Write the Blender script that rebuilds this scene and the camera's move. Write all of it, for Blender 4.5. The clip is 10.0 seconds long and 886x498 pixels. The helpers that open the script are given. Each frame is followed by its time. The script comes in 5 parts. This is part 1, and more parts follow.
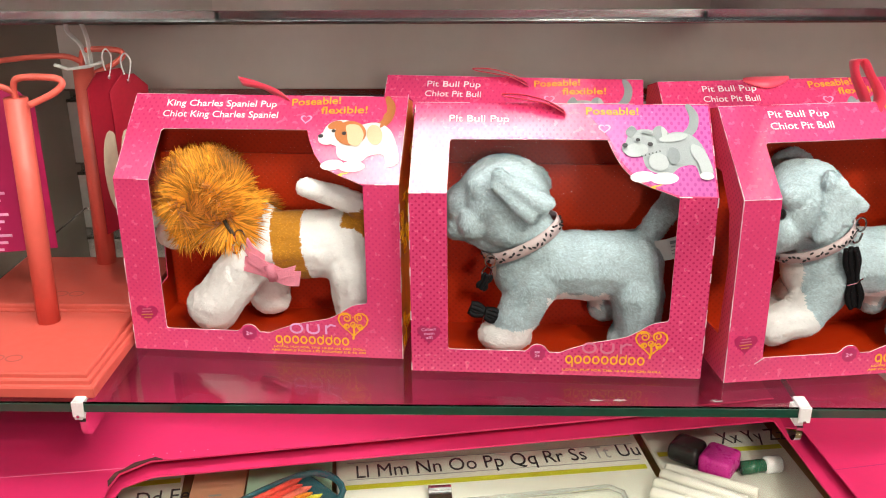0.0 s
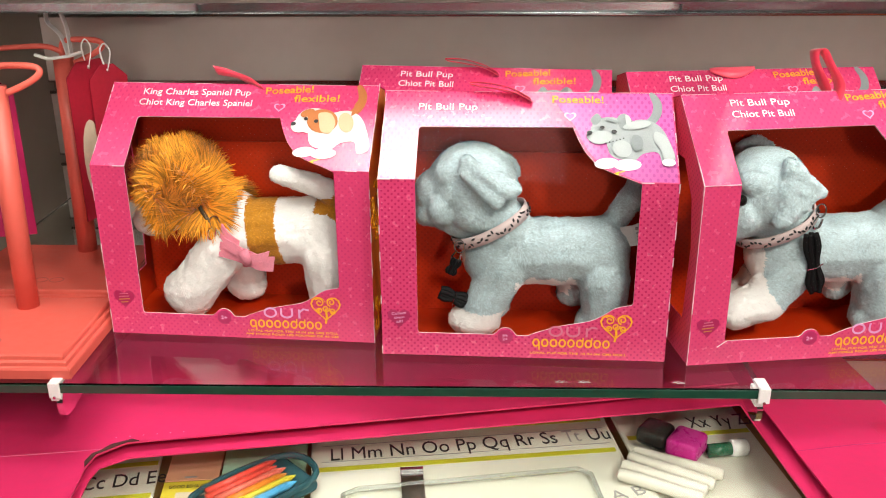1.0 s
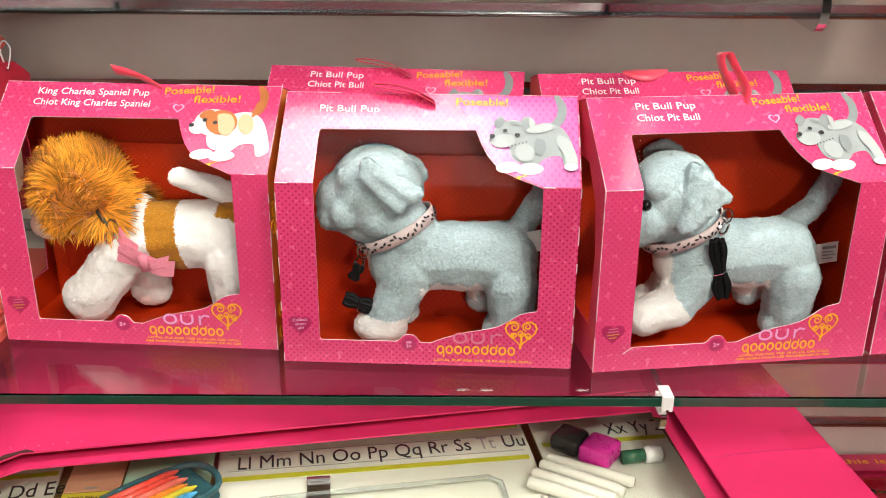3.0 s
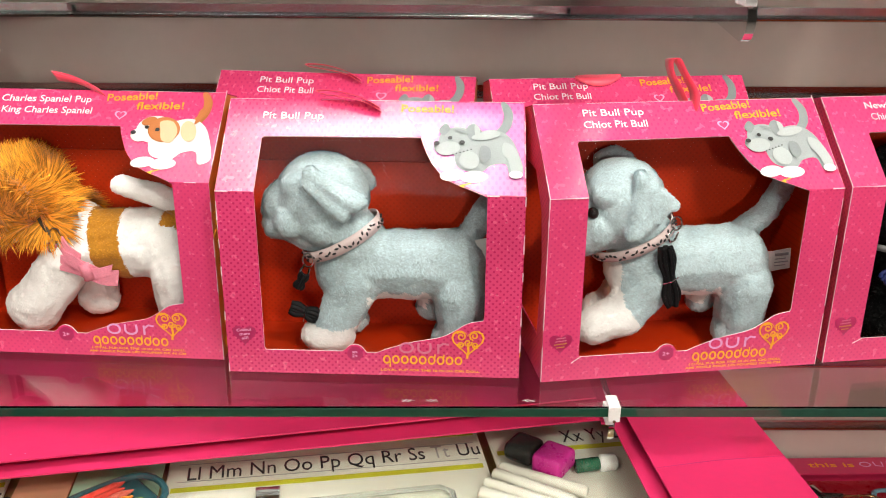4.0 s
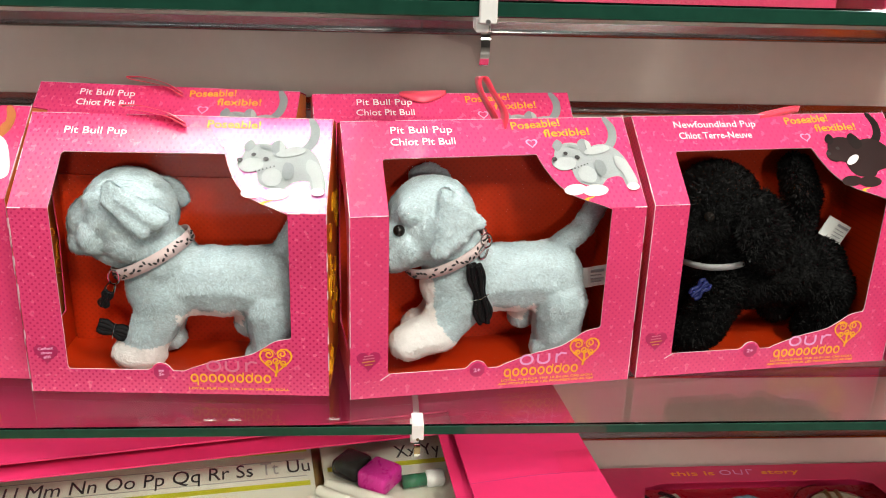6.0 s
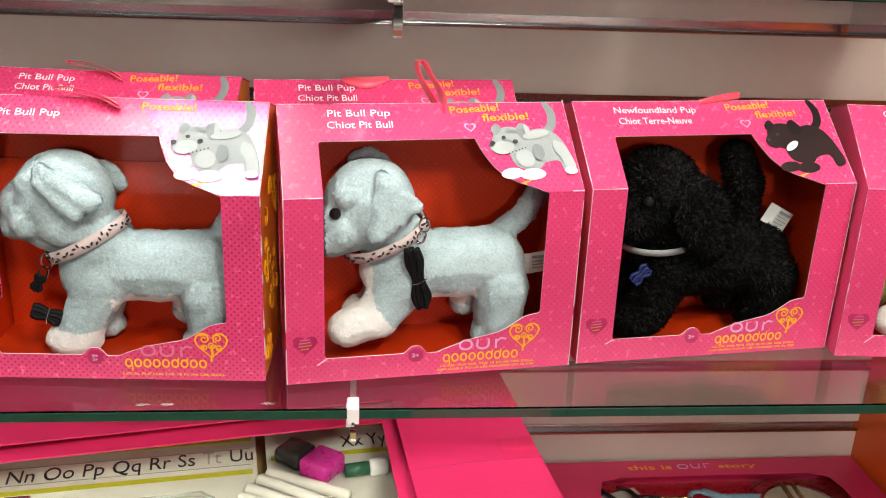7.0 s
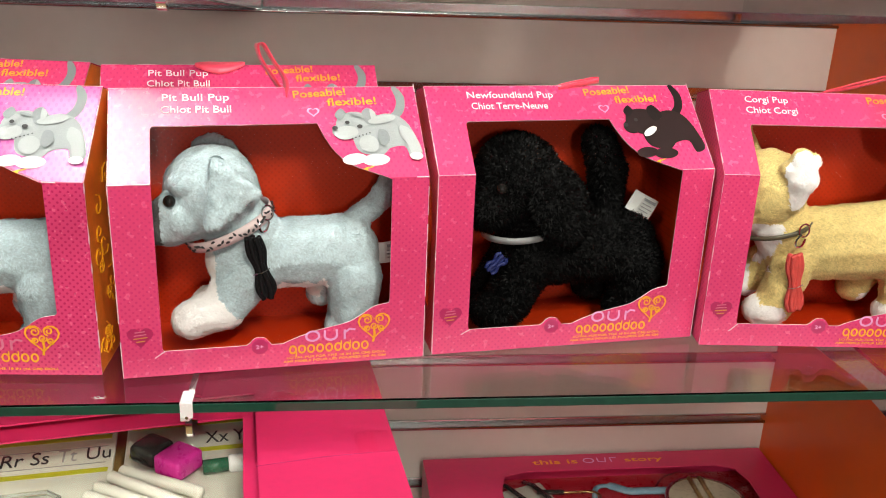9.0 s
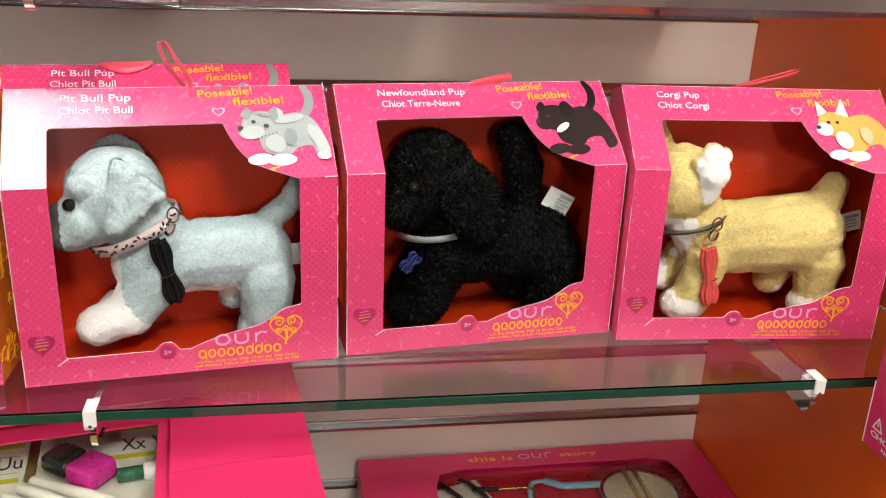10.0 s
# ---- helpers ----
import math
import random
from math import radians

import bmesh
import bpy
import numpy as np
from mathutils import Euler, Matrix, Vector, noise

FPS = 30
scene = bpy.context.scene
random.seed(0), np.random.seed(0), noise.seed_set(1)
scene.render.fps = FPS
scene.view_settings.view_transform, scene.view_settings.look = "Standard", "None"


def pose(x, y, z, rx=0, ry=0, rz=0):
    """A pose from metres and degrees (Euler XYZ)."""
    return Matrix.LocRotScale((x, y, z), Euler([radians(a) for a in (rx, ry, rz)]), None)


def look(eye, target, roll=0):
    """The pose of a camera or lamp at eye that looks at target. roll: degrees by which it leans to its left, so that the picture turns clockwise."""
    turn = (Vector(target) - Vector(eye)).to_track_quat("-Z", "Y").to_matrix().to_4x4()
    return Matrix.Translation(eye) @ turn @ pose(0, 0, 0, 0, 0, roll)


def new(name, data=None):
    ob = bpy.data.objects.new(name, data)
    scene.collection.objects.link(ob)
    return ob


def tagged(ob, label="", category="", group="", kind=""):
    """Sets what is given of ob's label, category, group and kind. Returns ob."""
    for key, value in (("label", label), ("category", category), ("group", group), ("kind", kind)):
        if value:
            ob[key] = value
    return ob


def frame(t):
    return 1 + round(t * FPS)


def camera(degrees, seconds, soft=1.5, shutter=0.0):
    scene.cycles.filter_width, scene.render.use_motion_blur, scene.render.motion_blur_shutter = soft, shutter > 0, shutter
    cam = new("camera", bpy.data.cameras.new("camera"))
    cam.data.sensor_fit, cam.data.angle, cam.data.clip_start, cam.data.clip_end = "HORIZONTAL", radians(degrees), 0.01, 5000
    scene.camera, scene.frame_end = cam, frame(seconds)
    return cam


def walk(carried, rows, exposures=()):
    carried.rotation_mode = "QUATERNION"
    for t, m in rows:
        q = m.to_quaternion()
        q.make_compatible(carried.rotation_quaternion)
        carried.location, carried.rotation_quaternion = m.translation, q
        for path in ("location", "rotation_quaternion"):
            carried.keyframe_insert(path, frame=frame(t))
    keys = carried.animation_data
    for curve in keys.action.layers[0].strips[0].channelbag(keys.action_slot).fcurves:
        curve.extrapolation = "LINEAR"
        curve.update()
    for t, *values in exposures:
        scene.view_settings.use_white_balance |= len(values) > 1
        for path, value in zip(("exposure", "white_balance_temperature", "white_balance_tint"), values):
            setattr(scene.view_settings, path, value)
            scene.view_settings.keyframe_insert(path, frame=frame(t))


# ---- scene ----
cam = camera(50.9, 10.0, soft=1.0)
PATH = [
    (0, (0.057, -0.001, 1.519), (0.004, 1.865, 0.8), -0.4),
    (0.5, (0.071, -0.015, 1.513), (0.023, 1.849, 0.79), -0.2),
    (1, (0.079, -0.018, 1.515), (0.03, 1.847, 0.793), -0.3),
    (1.5, (0.079, -0.014, 1.517), (0.027, 1.851, 0.798), -0.3),
    (2, (0.102, -0.01, 1.514), (0.092, 1.855, 0.793), 0.1),
    (3.5, (0.141, 0.003, 1.515), (0.16, 1.867, 0.788), 0.5),
    (4, (0.164, 0.009, 1.519), (0.193, 1.871, 0.789), 0.5),
    (4.5, (0.189, 0.014, 1.521), (0.237, 1.875, 0.788), 0.6),
    (5, (0.215, 0.013, 1.526), (0.32, 1.875, 0.803), 1.2),
    (5.5, (0.233, 0.01, 1.529), (0.375, 1.871, 0.811), 1.5),
    (5.7, (0.247, 0.011, 1.531), (0.385, 1.871, 0.809), 1.8),
    (6.8, (0.288, 0.006, 1.514), (0.469, 1.871, 0.815), 2.1),
    (7, (0.297, 0.005, 1.513), (0.478, 1.868, 0.81), 2.3),
    (7.5, (0.325, 0.007, 1.509), (0.51, 1.87, 0.805), 2.3),
    (8, (0.347, 0.007, 1.508), (0.538, 1.869, 0.805), 2.4),
    (8.5, (0.369, 0.008, 1.505), (0.567, 1.872, 0.807), 2.4),
    (9, (0.394, 0.01, 1.503), (0.623, 1.868, 0.8), 2.5),
    (9.5, (0.414, 0.009, 1.502), (0.687, 1.86, 0.796), 2.5),
    (10, (0.428, 0.012, 1.504), (0.746, 1.855, 0.798), 2.5),
]
walk(cam, [(t, look(eye, target, roll)) for t, eye, target, roll in PATH])

# ---- light: shop ceiling lamps in front of and above the shelf, plus an added low fill ----
def area(name, eye, target, size_x, size_y, watts, color):
    lamp = bpy.data.lights.new(name, "AREA")
    lamp.shape, lamp.size, lamp.size_y, lamp.energy, lamp.color = "RECTANGLE", size_x, size_y, watts, color
    ob = new(name, lamp)
    ob.matrix_world = look(eye, target)
    return ob


WARM, WHITE, COOL = (1.0, 0.95, 0.83), (1.0, 0.97, 0.94), (0.93, 0.97, 1.0)
area("ceiling_lamp_front", (0.85, -1.25, 2.9), (0.3, 0.7, 1.2), 0.3, 0.3, 22, WARM)
area("ceiling_lamp_left", (-0.7, -1.3, 2.7), (0.75, 0.8, 1.0), 0.25, 0.25, 9, WARM)
# added fill well below the ceiling, to brighten the wall under the shelf
area("low_fill_far", (0.7, -3.2, 2.1), (0.7, 0.9, 1.0), 0.3, 0.3, 24, WARM)
area("ceiling_lamp_side", (1.15, -0.8, 2.95), (0.5, 0.7, 1.1), 0.2, 0.2, 22, WARM)
area("ceiling_lamp_above", (-0.06, 0.44, 3.0), (-0.06, 0.55, 1.2), 0.6, 0.3, 11, WHITE)
area("ceiling_lamp_end", (1.35, 0.36, 3.0), (1.3, 0.5, 1.2), 0.12, 0.3, 9, WHITE)
area("shop_window_light", (-0.9, -3.5, 2.1), (-0.6, 1.0, 1.3), 0.5, 0.6, 2.5, COOL)

world = bpy.data.worlds.new("shop_air")
world.use_nodes = True
world.node_tree.nodes["Background"].inputs[0].default_value = (0.9, 0.92, 1.0, 1)
world.node_tree.nodes["Background"].inputs[1].default_value = 0.015
scene.world = world


# ---- materials ----
def material(name, color, rough=0.5, metal=0.0, vary=0.06, scale=40.0, bump=0.0, bump_scale=300.0, transmission=0.0, coat=0.0,
             island=0.0, dots=None, sheen=0.0, streak=None, shine=0.5):
    """A principled material with grain at two scales, optional printed dots and fine relief."""
    m = bpy.data.materials.new(name)
    m.use_nodes = True
    nt = m.node_tree
    nodes, links = nt.nodes, nt.links
    p = nodes["Principled BSDF"]
    p.inputs["Roughness"].default_value = rough
    p.inputs["Metallic"].default_value = metal
    p.inputs["Transmission Weight"].default_value = transmission
    p.inputs["Coat Weight"].default_value = coat
    p.inputs["Specular IOR Level"].default_value = shine
    p.inputs["Sheen Weight"].default_value = sheen
    coord = nodes.new("ShaderNodeTexCoord")
    big, fine = nodes.new("ShaderNodeTexNoise"), nodes.new("ShaderNodeTexNoise")
    big.inputs["Scale"].default_value, fine.inputs["Scale"].default_value = scale * 0.2, scale * 5
    big.inputs["Detail"].default_value = 4
    where = coord.outputs["Object"]
    if streak:
        stretch = nodes.new("ShaderNodeMapping")
        stretch.inputs["Scale"].default_value = streak
        links.new(where, stretch.inputs["Vector"])
        where = stretch.outputs["Vector"]
    links.new(where, big.inputs["Vector"])
    links.new(where, fine.inputs["Vector"])

    def mult(a, b, op="MULTIPLY"):
        n = nodes.new("ShaderNodeMath")
        n.operation = op
        for i, v in enumerate((a, b)):
            if isinstance(v, (int, float)):
                n.inputs[i].default_value = v
            else:
                links.new(v, n.inputs[i])
        return n.outputs[0]

    total = mult(big.outputs["Fac"], fine.outputs["Fac"], "ADD")
    if island:
        geo = nodes.new("ShaderNodeNewGeometry")
        rnd = mult(mult(geo.outputs["Random Per Island"], 0.5, "SUBTRACT"), 2 * island / max(vary, 0.001))
        total = mult(total, rnd, "ADD")
    value = mult(mult(mult(total, 1.0, "SUBTRACT"), vary * 2), 1.0, "ADD")
    hsv = nodes.new("ShaderNodeHueSaturation")
    hsv.inputs["Color"].default_value = (*color, 1)
    links.new(value, hsv.inputs["Value"])
    out = hsv.outputs["Color"]
    if dots:
        dot_color, pitch, radius, axes = dots
        masks = []
        for shift in (0.0, 0.5):
            sep = nodes.new("ShaderNodeSeparateXYZ")
            links.new(coord.outputs["Object"], sep.inputs[0])
            d = []
            for ax in axes:
                v = mult(mult(sep.outputs[ax], 1.0 / pitch), 100.0 + shift, "ADD")
                v = mult(mult(v, 1.0, "FRACT"), 0.5, "SUBTRACT")
                d.append(mult(v, v))
            masks.append(mult(mult(d[0], d[1], "ADD"), radius * radius, "LESS_THAN"))
        both = mult(masks[0], masks[1], "MAXIMUM")
        mix = nodes.new("ShaderNodeMix")
        mix.data_type = "RGBA"
        links.new(both, mix.inputs["Factor"])
        links.new(out, mix.inputs["A"])
        mix.inputs["B"].default_value = (*dot_color, 1)
        out = mix.outputs["Result"]
    links.new(out, p.inputs["Base Color"])
    links.new(mult(mult(mult(fine.outputs["Fac"], 0.5, "SUBTRACT"), 0.25), rough, "ADD"), p.inputs["Roughness"])
    if bump:
        tex = nodes.new("ShaderNodeTexNoise")
        tex.inputs["Scale"].default_value = bump_scale
        tex.inputs["Detail"].default_value = 5
        links.new(where, tex.inputs["Vector"])
        b = nodes.new("ShaderNodeBump")
        b.inputs["Strength"].default_value = bump
        b.inputs["Distance"].default_value = 0.001
        links.new(tex.outputs["Fac"], b.inputs["Height"])
        links.new(b.outputs["Normal"], p.inputs["Normal"])
    return m


def film_material(name, gloss=1.0, tint=(1, 1, 1), bump=0.0):
    """Thin clear plastic: see-through, with a reflection that grows at grazing angles."""
    m = bpy.data.materials.new(name)
    m.use_nodes = True
    nt = m.node_tree
    nt.nodes.clear()
    out, mix = nt.nodes.new("ShaderNodeOutputMaterial"), nt.nodes.new("ShaderNodeMixShader")
    clear, shine, fres = nt.nodes.new("ShaderNodeBsdfTransparent"), nt.nodes.new("ShaderNodeBsdfGlossy"), nt.nodes.new("ShaderNodeFresnel")
    clear.inputs["Color"].default_value = (*tint, 1)
    shine.inputs["Roughness"].default_value = 0.06
    fres.inputs["IOR"].default_value = 1.0 + 0.45 * gloss
    if bump:
        tex, b = nt.nodes.new("ShaderNodeTexNoise"), nt.nodes.new("ShaderNodeBump")
        tex.inputs["Scale"].default_value = 38
        tc = nt.nodes.new("ShaderNodeTexCoord")
        nt.links.new(tc.outputs["Object"], tex.inputs["Vector"])
        b.inputs["Strength"].default_value, b.inputs["Distance"].default_value = bump, 0.002
        nt.links.new(tex.outputs["Fac"], b.inputs["Height"])
        nt.links.new(b.outputs["Normal"], shine.inputs["Normal"])
    nt.links.new(fres.outputs[0], mix.inputs[0])
    nt.links.new(clear.outputs[0], mix.inputs[1])
    nt.links.new(shine.outputs[0], mix.inputs[2])
    nt.links.new(mix.outputs[0], out.inputs[0])
    return m


PINK, DOT = (0.69, 0.056, 0.176), (0.50, 0.018, 0.115)
M_PINK_SOFT = material("pink_card_faint_dots", PINK, 0.24, shine=0.9, vary=0.02, bump=0.02, bump_scale=900, dots=((0.60, 0.034, 0.150), 0.0050, 0.165, (0, 2)))
M_PINK = material("pink_card", PINK, 0.24, shine=0.9, vary=0.025, bump=0.02, bump_scale=900, dots=(DOT, 0.0050, 0.165, (0, 2)))
M_PINK_SIDE = material("pink_card_side", PINK, 0.36, vary=0.03, bump=0.03, bump_scale=900, dots=(DOT, 0.0050, 0.165, (1, 2)))
M_LILAC = material("lilac_print", (0.52, 0.09, 0.33), 0.22, shine=0.9, vary=0.05, dots=((0.38, 0.05, 0.26), 0.0052, 0.2, (0, 2)))
M_PINK_PLAIN = material("plain_pink_card", (0.62, 0.024, 0.115), 0.38, vary=0.08, scale=25, bump=0.08, bump_scale=220)
M_PINK_DARK = material("dark_pink_print", (0.42, 0.012, 0.1), 0.45)
M_INSIDE = material("orange_card", (0.55, 0.032, 0.002), 0.4, vary=0.06, bump=0.05, dots=((0.47, 0.025, 0.002), 0.0052, 0.17, (0, 2)))
M_SIDE = material("orange_patterned_card", (0.7, 0.2, 0.02), 0.42, vary=0.35, scale=350)
M_YELLOWPRINT = material("yellow_print", (0.86, 0.40, 0.015), 0.45, shine=0.3)
M_EDGE = material("white_card_edge", (0.75, 0.55, 0.6), 0.7, vary=0.2, scale=200)
M_WHITE = material("white_print", (0.85, 0.82, 0.83), 0.5, vary=0.03)
M_LOGO = material("pale_lilac_print", (0.75, 0.35, 0.62), 0.45)
M_HEART = material("pale_pink_print", (0.8, 0.4, 0.6), 0.45)
M_ACETATE = film_material("clear_acetate", 0.2)
M_FILM = film_material("wrinkled_film", 1.1, (0.97, 0.98, 0.96), bump=0.5)
M_TAPE = film_material("clear_tape", 0.7, (1.0, 1.0, 1.0))
M_RIBBON = material("coral_satin_ribbon", (0.85, 0.06, 0.12), 0.35, vary=0.08, scale=200, bump=0.15, bump_scale=900, sheen=0.3)
M_SLAT = material("beige_laminate", (0.64, 0.55, 0.51), 0.2, vary=0.03, scale=12, bump=0.02)
M_METAL = material("brushed_aluminium", (0.66, 0.66, 0.67), 0.2, 1.0, vary=0.08, scale=60, streak=(1, 30, 30))
M_CHROME = material("chrome", (0.8, 0.8, 0.8), 0.03, 1.0, vary=0.02)
M_CLIP = material("milky_plastic", (0.85, 0.86, 0.86), 0.25, vary=0.04)
M_GREY = material("grey_beige_laminate", (0.27, 0.22, 0.175), 0.35, vary=0.06, scale=10)
M_ORANGE = material("orange_painted_panel", (0.85, 0.14, 0.006), 0.35, vary=0.05, scale=10)
M_CORAL = material("coral_painted_wood", (0.68, 0.115, 0.085), 0.42, vary=0.05, scale=30, bump=0.06, bump_scale=120)
M_ETCH = material("worn_brown_print", (0.5, 0.11, 0.09), 0.5)
M_GREENEDGE = material("green_glass_edge", (0.012, 0.06, 0.04), 0.08, vary=0.3, scale=20, streak=(1, 1, 1), coat=0.6)
M_ROOM = material("grey_wall_paint", (0.2, 0.19, 0.18), 0.7, vary=0.03, scale=5)
M_FLOOR = material("shop_floor_tile", (0.25, 0.22, 0.2), 0.3, vary=0.08, scale=4)
M_BLACK = material("black_webbing", (0.006, 0.006, 0.007), 0.6, vary=0.3, scale=300, bump=0.5, bump_scale=900, shine=0.2)
M_TAG = material("white_cloth_tag", (0.78, 0.8, 0.78), 0.7, vary=0.05)
M_RESIDUE = material("greyish_residue", (0.5, 0.45, 0.46), 0.5)
M_INK = material("black_ink", (0.02, 0.02, 0.022), 0.5)
M_EYE = material("black_plastic", (0.01, 0.009, 0.008), 0.08)

M_GLASS = bpy.data.materials.new("shelf_glass")
M_GLASS.use_nodes = True
_p = M_GLASS.node_tree.nodes["Principled BSDF"]
_p.inputs["Base Color"].default_value = (0.94, 0.985, 0.96, 1)
_p.inputs["Roughness"].default_value = 0.0
_p.inputs["IOR"].default_value = 1.5
_p.inputs["Transmission Weight"].default_value = 1.0


# ---- mesh helpers ----
def finish(name, mesh, mats, parent=None, label=""):
    for m in mats if isinstance(mats, (list, tuple)) else [mats]:
        mesh.materials.append(m)
    ob = new(name, mesh)
    if parent is not None:
        ob.parent = parent
    if label:
        tagged(ob, label)
    return ob


def part(name, bm, mats, parent=None, label=""):
    mesh = bpy.data.meshes.new(name)
    bm.to_mesh(mesh)
    bm.free()
    return finish(name, mesh, mats, parent, label)


def holder(name, m, label, category, group=""):
    ob = new(name)
    ob.empty_display_size = 0.02
    ob.matrix_world = m
    return tagged(ob, label, category, group)


def block(x0, x1, y0, y1, z0, z1, bevel=0.0, segments=2, bm=None):
    own = bm is None
    bm = bmesh.new() if own else bm
    made = bmesh.ops.create_cube(bm, size=1.0, matrix=Matrix.LocRotScale(((x0 + x1) / 2, (y0 + y1) / 2, (z0 + z1) / 2), None, (x1 - x0, y1 - y0, z1 - z0)))
    if bevel:
        edges = list({e for v in made["verts"] for e in v.link_edges})
        bmesh.ops.bevel(bm, geom=edges, offset=bevel, segments=segments, profile=0.5, affect="EDGES")
    return bm


def sheet(x0, x1, y0, y1, z, waves=0.0):
    """A level sheet of film, facing up."""
    bm = bmesh.new()
    n = 24 if waves else 1
    grid = [[bm.verts.new((x0 + (x1 - x0) * i / n, y0 + (y1 - y0) * j / n, z + waves * noise.noise(Vector((i * 0.5, j * 0.5, z * 50))))) for j in range(n + 1)] for i in range(n + 1)]
    for i in range(n):
        for j in range(n):
            f = bm.faces.new((grid[i][j], grid[i + 1][j], grid[i + 1][j + 1], grid[i][j + 1]))
            f.smooth = True
    return bm


def smooth(ob):
    for f in ob.data.polygons:
        f.use_smooth = True
    return ob


def tube(points, radius, sides=10, closed=False, flat=1.0, bm=None):
    """A rod swept along points; flat squeezes its section."""
    bm = bm or bmesh.new()
    pts = [Vector(p) for p in points]
    n, rings, up = len(pts), [], None
    for i, p in enumerate(pts):
        a = pts[(i - 1) % n] if closed or i else p
        b = pts[(i + 1) % n] if closed or i < n - 1 else p
        d = (b - a).normalized()
        if up is None:
            up = Vector((0, 0, 1)) if abs(d.z) < 0.9 else Vector((0, 1, 0))
        side = d.cross(up).normalized()
        up = side.cross(d).normalized()
        r = radius[i] if isinstance(radius, (list, tuple)) else radius
        rings.append([bm.verts.new(p + side * r * math.cos(k * math.tau / sides) + up * r * flat * math.sin(k * math.tau / sides)) for k in range(sides)])
    for i in range(n if closed else n - 1):
        A, B = rings[i], rings[(i + 1) % n]
        for k in range(sides):
            bm.faces.new((A[k], A[(k + 1) % sides], B[(k + 1) % sides], B[k]))
    if not closed:
        bm.faces.new(rings[0][::-1])
        bm.faces.new(rings[-1])
    bmesh.ops.recalc_face_normals(bm, faces=bm.faces)
    return bm


def band(points, across, thick=0.0006, bm=None):
    """A strip of the given width vector swept along points, with thickness."""
    bm = bm or bmesh.new()
    pts, rows = [Vector(p) for p in points], []
    for i, p in enumerate(pts):
        w = Vector(across[i] if isinstance(across, list) else across)
        d = (pts[min(i + 1, len(pts) - 1)] - pts[max(i - 1, 0)]).normalized()
        nrm = d.cross(w).normalized() * thick / 2
        rows.append([bm.verts.new(p + s * w / 2 + o * nrm) for s, o in ((-1, 1), (1, 1), (1, -1), (-1, -1))])
    for A, B in zip(rows, rows[1:]):
        for k in range(4):
            bm.faces.new((A[k], A[(k + 1) % 4], B[(k + 1) % 4], B[k]))
    bm.faces.new(rows[0][::-1])
    bm.faces.new(rows[-1])
    bmesh.ops.recalc_face_normals(bm, faces=bm.faces)
    return bm


def spline(points, steps=8, closed=False):
    """Catmull-Rom curve through points."""
    pts, out = [Vector(p) for p in points], []
    n = len(pts)
    for i in range(n if closed else n - 1):
        get = (lambda k: pts[k % n]) if closed else (lambda k: pts[min(max(k, 0), n - 1)])
        p0, p1, p2, p3 = get(i - 1), get(i), get(i + 1), get(i + 2)
        for s in range(steps):
            t = s / steps
            out.append(0.5 * ((2 * p1) + (p2 - p0) * t + (2 * p0 - 5 * p1 + 4 * p2 - p3) * t * t + (3 * p1 - p0 - 3 * p2 + p3) * t ** 3))
    if not closed:
        out.append(pts[-1])
    return out


def evaluated(data):
    """The mesh that a curve or text makes."""
    ob = new("made", data)
    mesh = bpy.data.meshes.new_from_object(ob.evaluated_get(bpy.context.evaluated_depsgraph_get()))
    bpy.data.objects.remove(ob)
    return mesh


def outline(polys, thick=0.0003):
    """A flat sheet bounded by closed outlines; inner outlines are holes."""
    c = bpy.data.curves.new("outline", "CURVE")
    c.dimensions, c.fill_mode, c.extrude = "2D", "BOTH", thick
    for poly in polys:
        s = c.splines.new("POLY")
        s.points.add(len(poly) - 1)
        for q, p in zip(s.points, poly):
            q.co = (p[0], p[1], 0, 1)
        s.use_cyclic_u = True
    mesh = evaluated(c)
    bpy.data.curves.remove(c)
    return mesh


_words = {}


def words(text, width, height, bold=0.0, thick=0.0001):
    """Text as a mesh whose lower left corner is the origin, scaled to a width and to a capital's height."""
    key = (text, bold)
    if key not in _words:
        c = bpy.data.curves.new("words", "FONT")
        c.body, c.size, c.extrude, c.offset = text, 1.0, 0.02, bold
        c.resolution_u = 3
        _words[key] = evaluated(c)
        bpy.data.curves.remove(c)
    mesh = _words[key].copy()
    co = np.empty(len(mesh.vertices) * 3, np.float32)
    mesh.vertices.foreach_get("co", co)
    co = co.reshape(-1, 3)
    x0, x1 = co[:, 0].min(), co[:, 0].max()
    co[:, 0] = (co[:, 0] - x0) * width / (x1 - x0)
    co[:, 1] *= height / 0.7
    co[:, 2] *= thick / 0.02
    mesh.vertices.foreach_set("co", co.ravel())
    return mesh


def remap(mesh, f):
    for v in mesh.vertices:
        v.co = f(v.co)
    mesh.update()
    return mesh


def ellipse(cx, cy, rx, ry, turn=0, n=20):
    c, s = math.cos(radians(turn)), math.sin(radians(turn))
    return [(cx + c * rx * math.cos(a) - s * ry * math.sin(a), cy + s * rx * math.cos(a) + c * ry * math.sin(a)) for a in (k * math.tau / n for k in range(n))]


def heart(cx, cy, r, n=24):
    return [(cx + r * 1.0 * math.sin(a) ** 3, cy + r * (0.81 * math.cos(a) - 0.31 * math.cos(2 * a) - 0.125 * math.cos(3 * a) - 0.06 * math.cos(4 * a)) ) for a in (k * math.tau / n for k in range(n))]


# ---- structure: shop room and shelf bay ----
SHELF, FRONT, WALL = 1.178, 0.575, 1.018
LEFT, RIGHT = -0.392, 0.952


def setting(name, bm, mats, label, category=""):
    return tagged(part(name, bm, mats), label, category or name.split("_")[0], kind="structure")


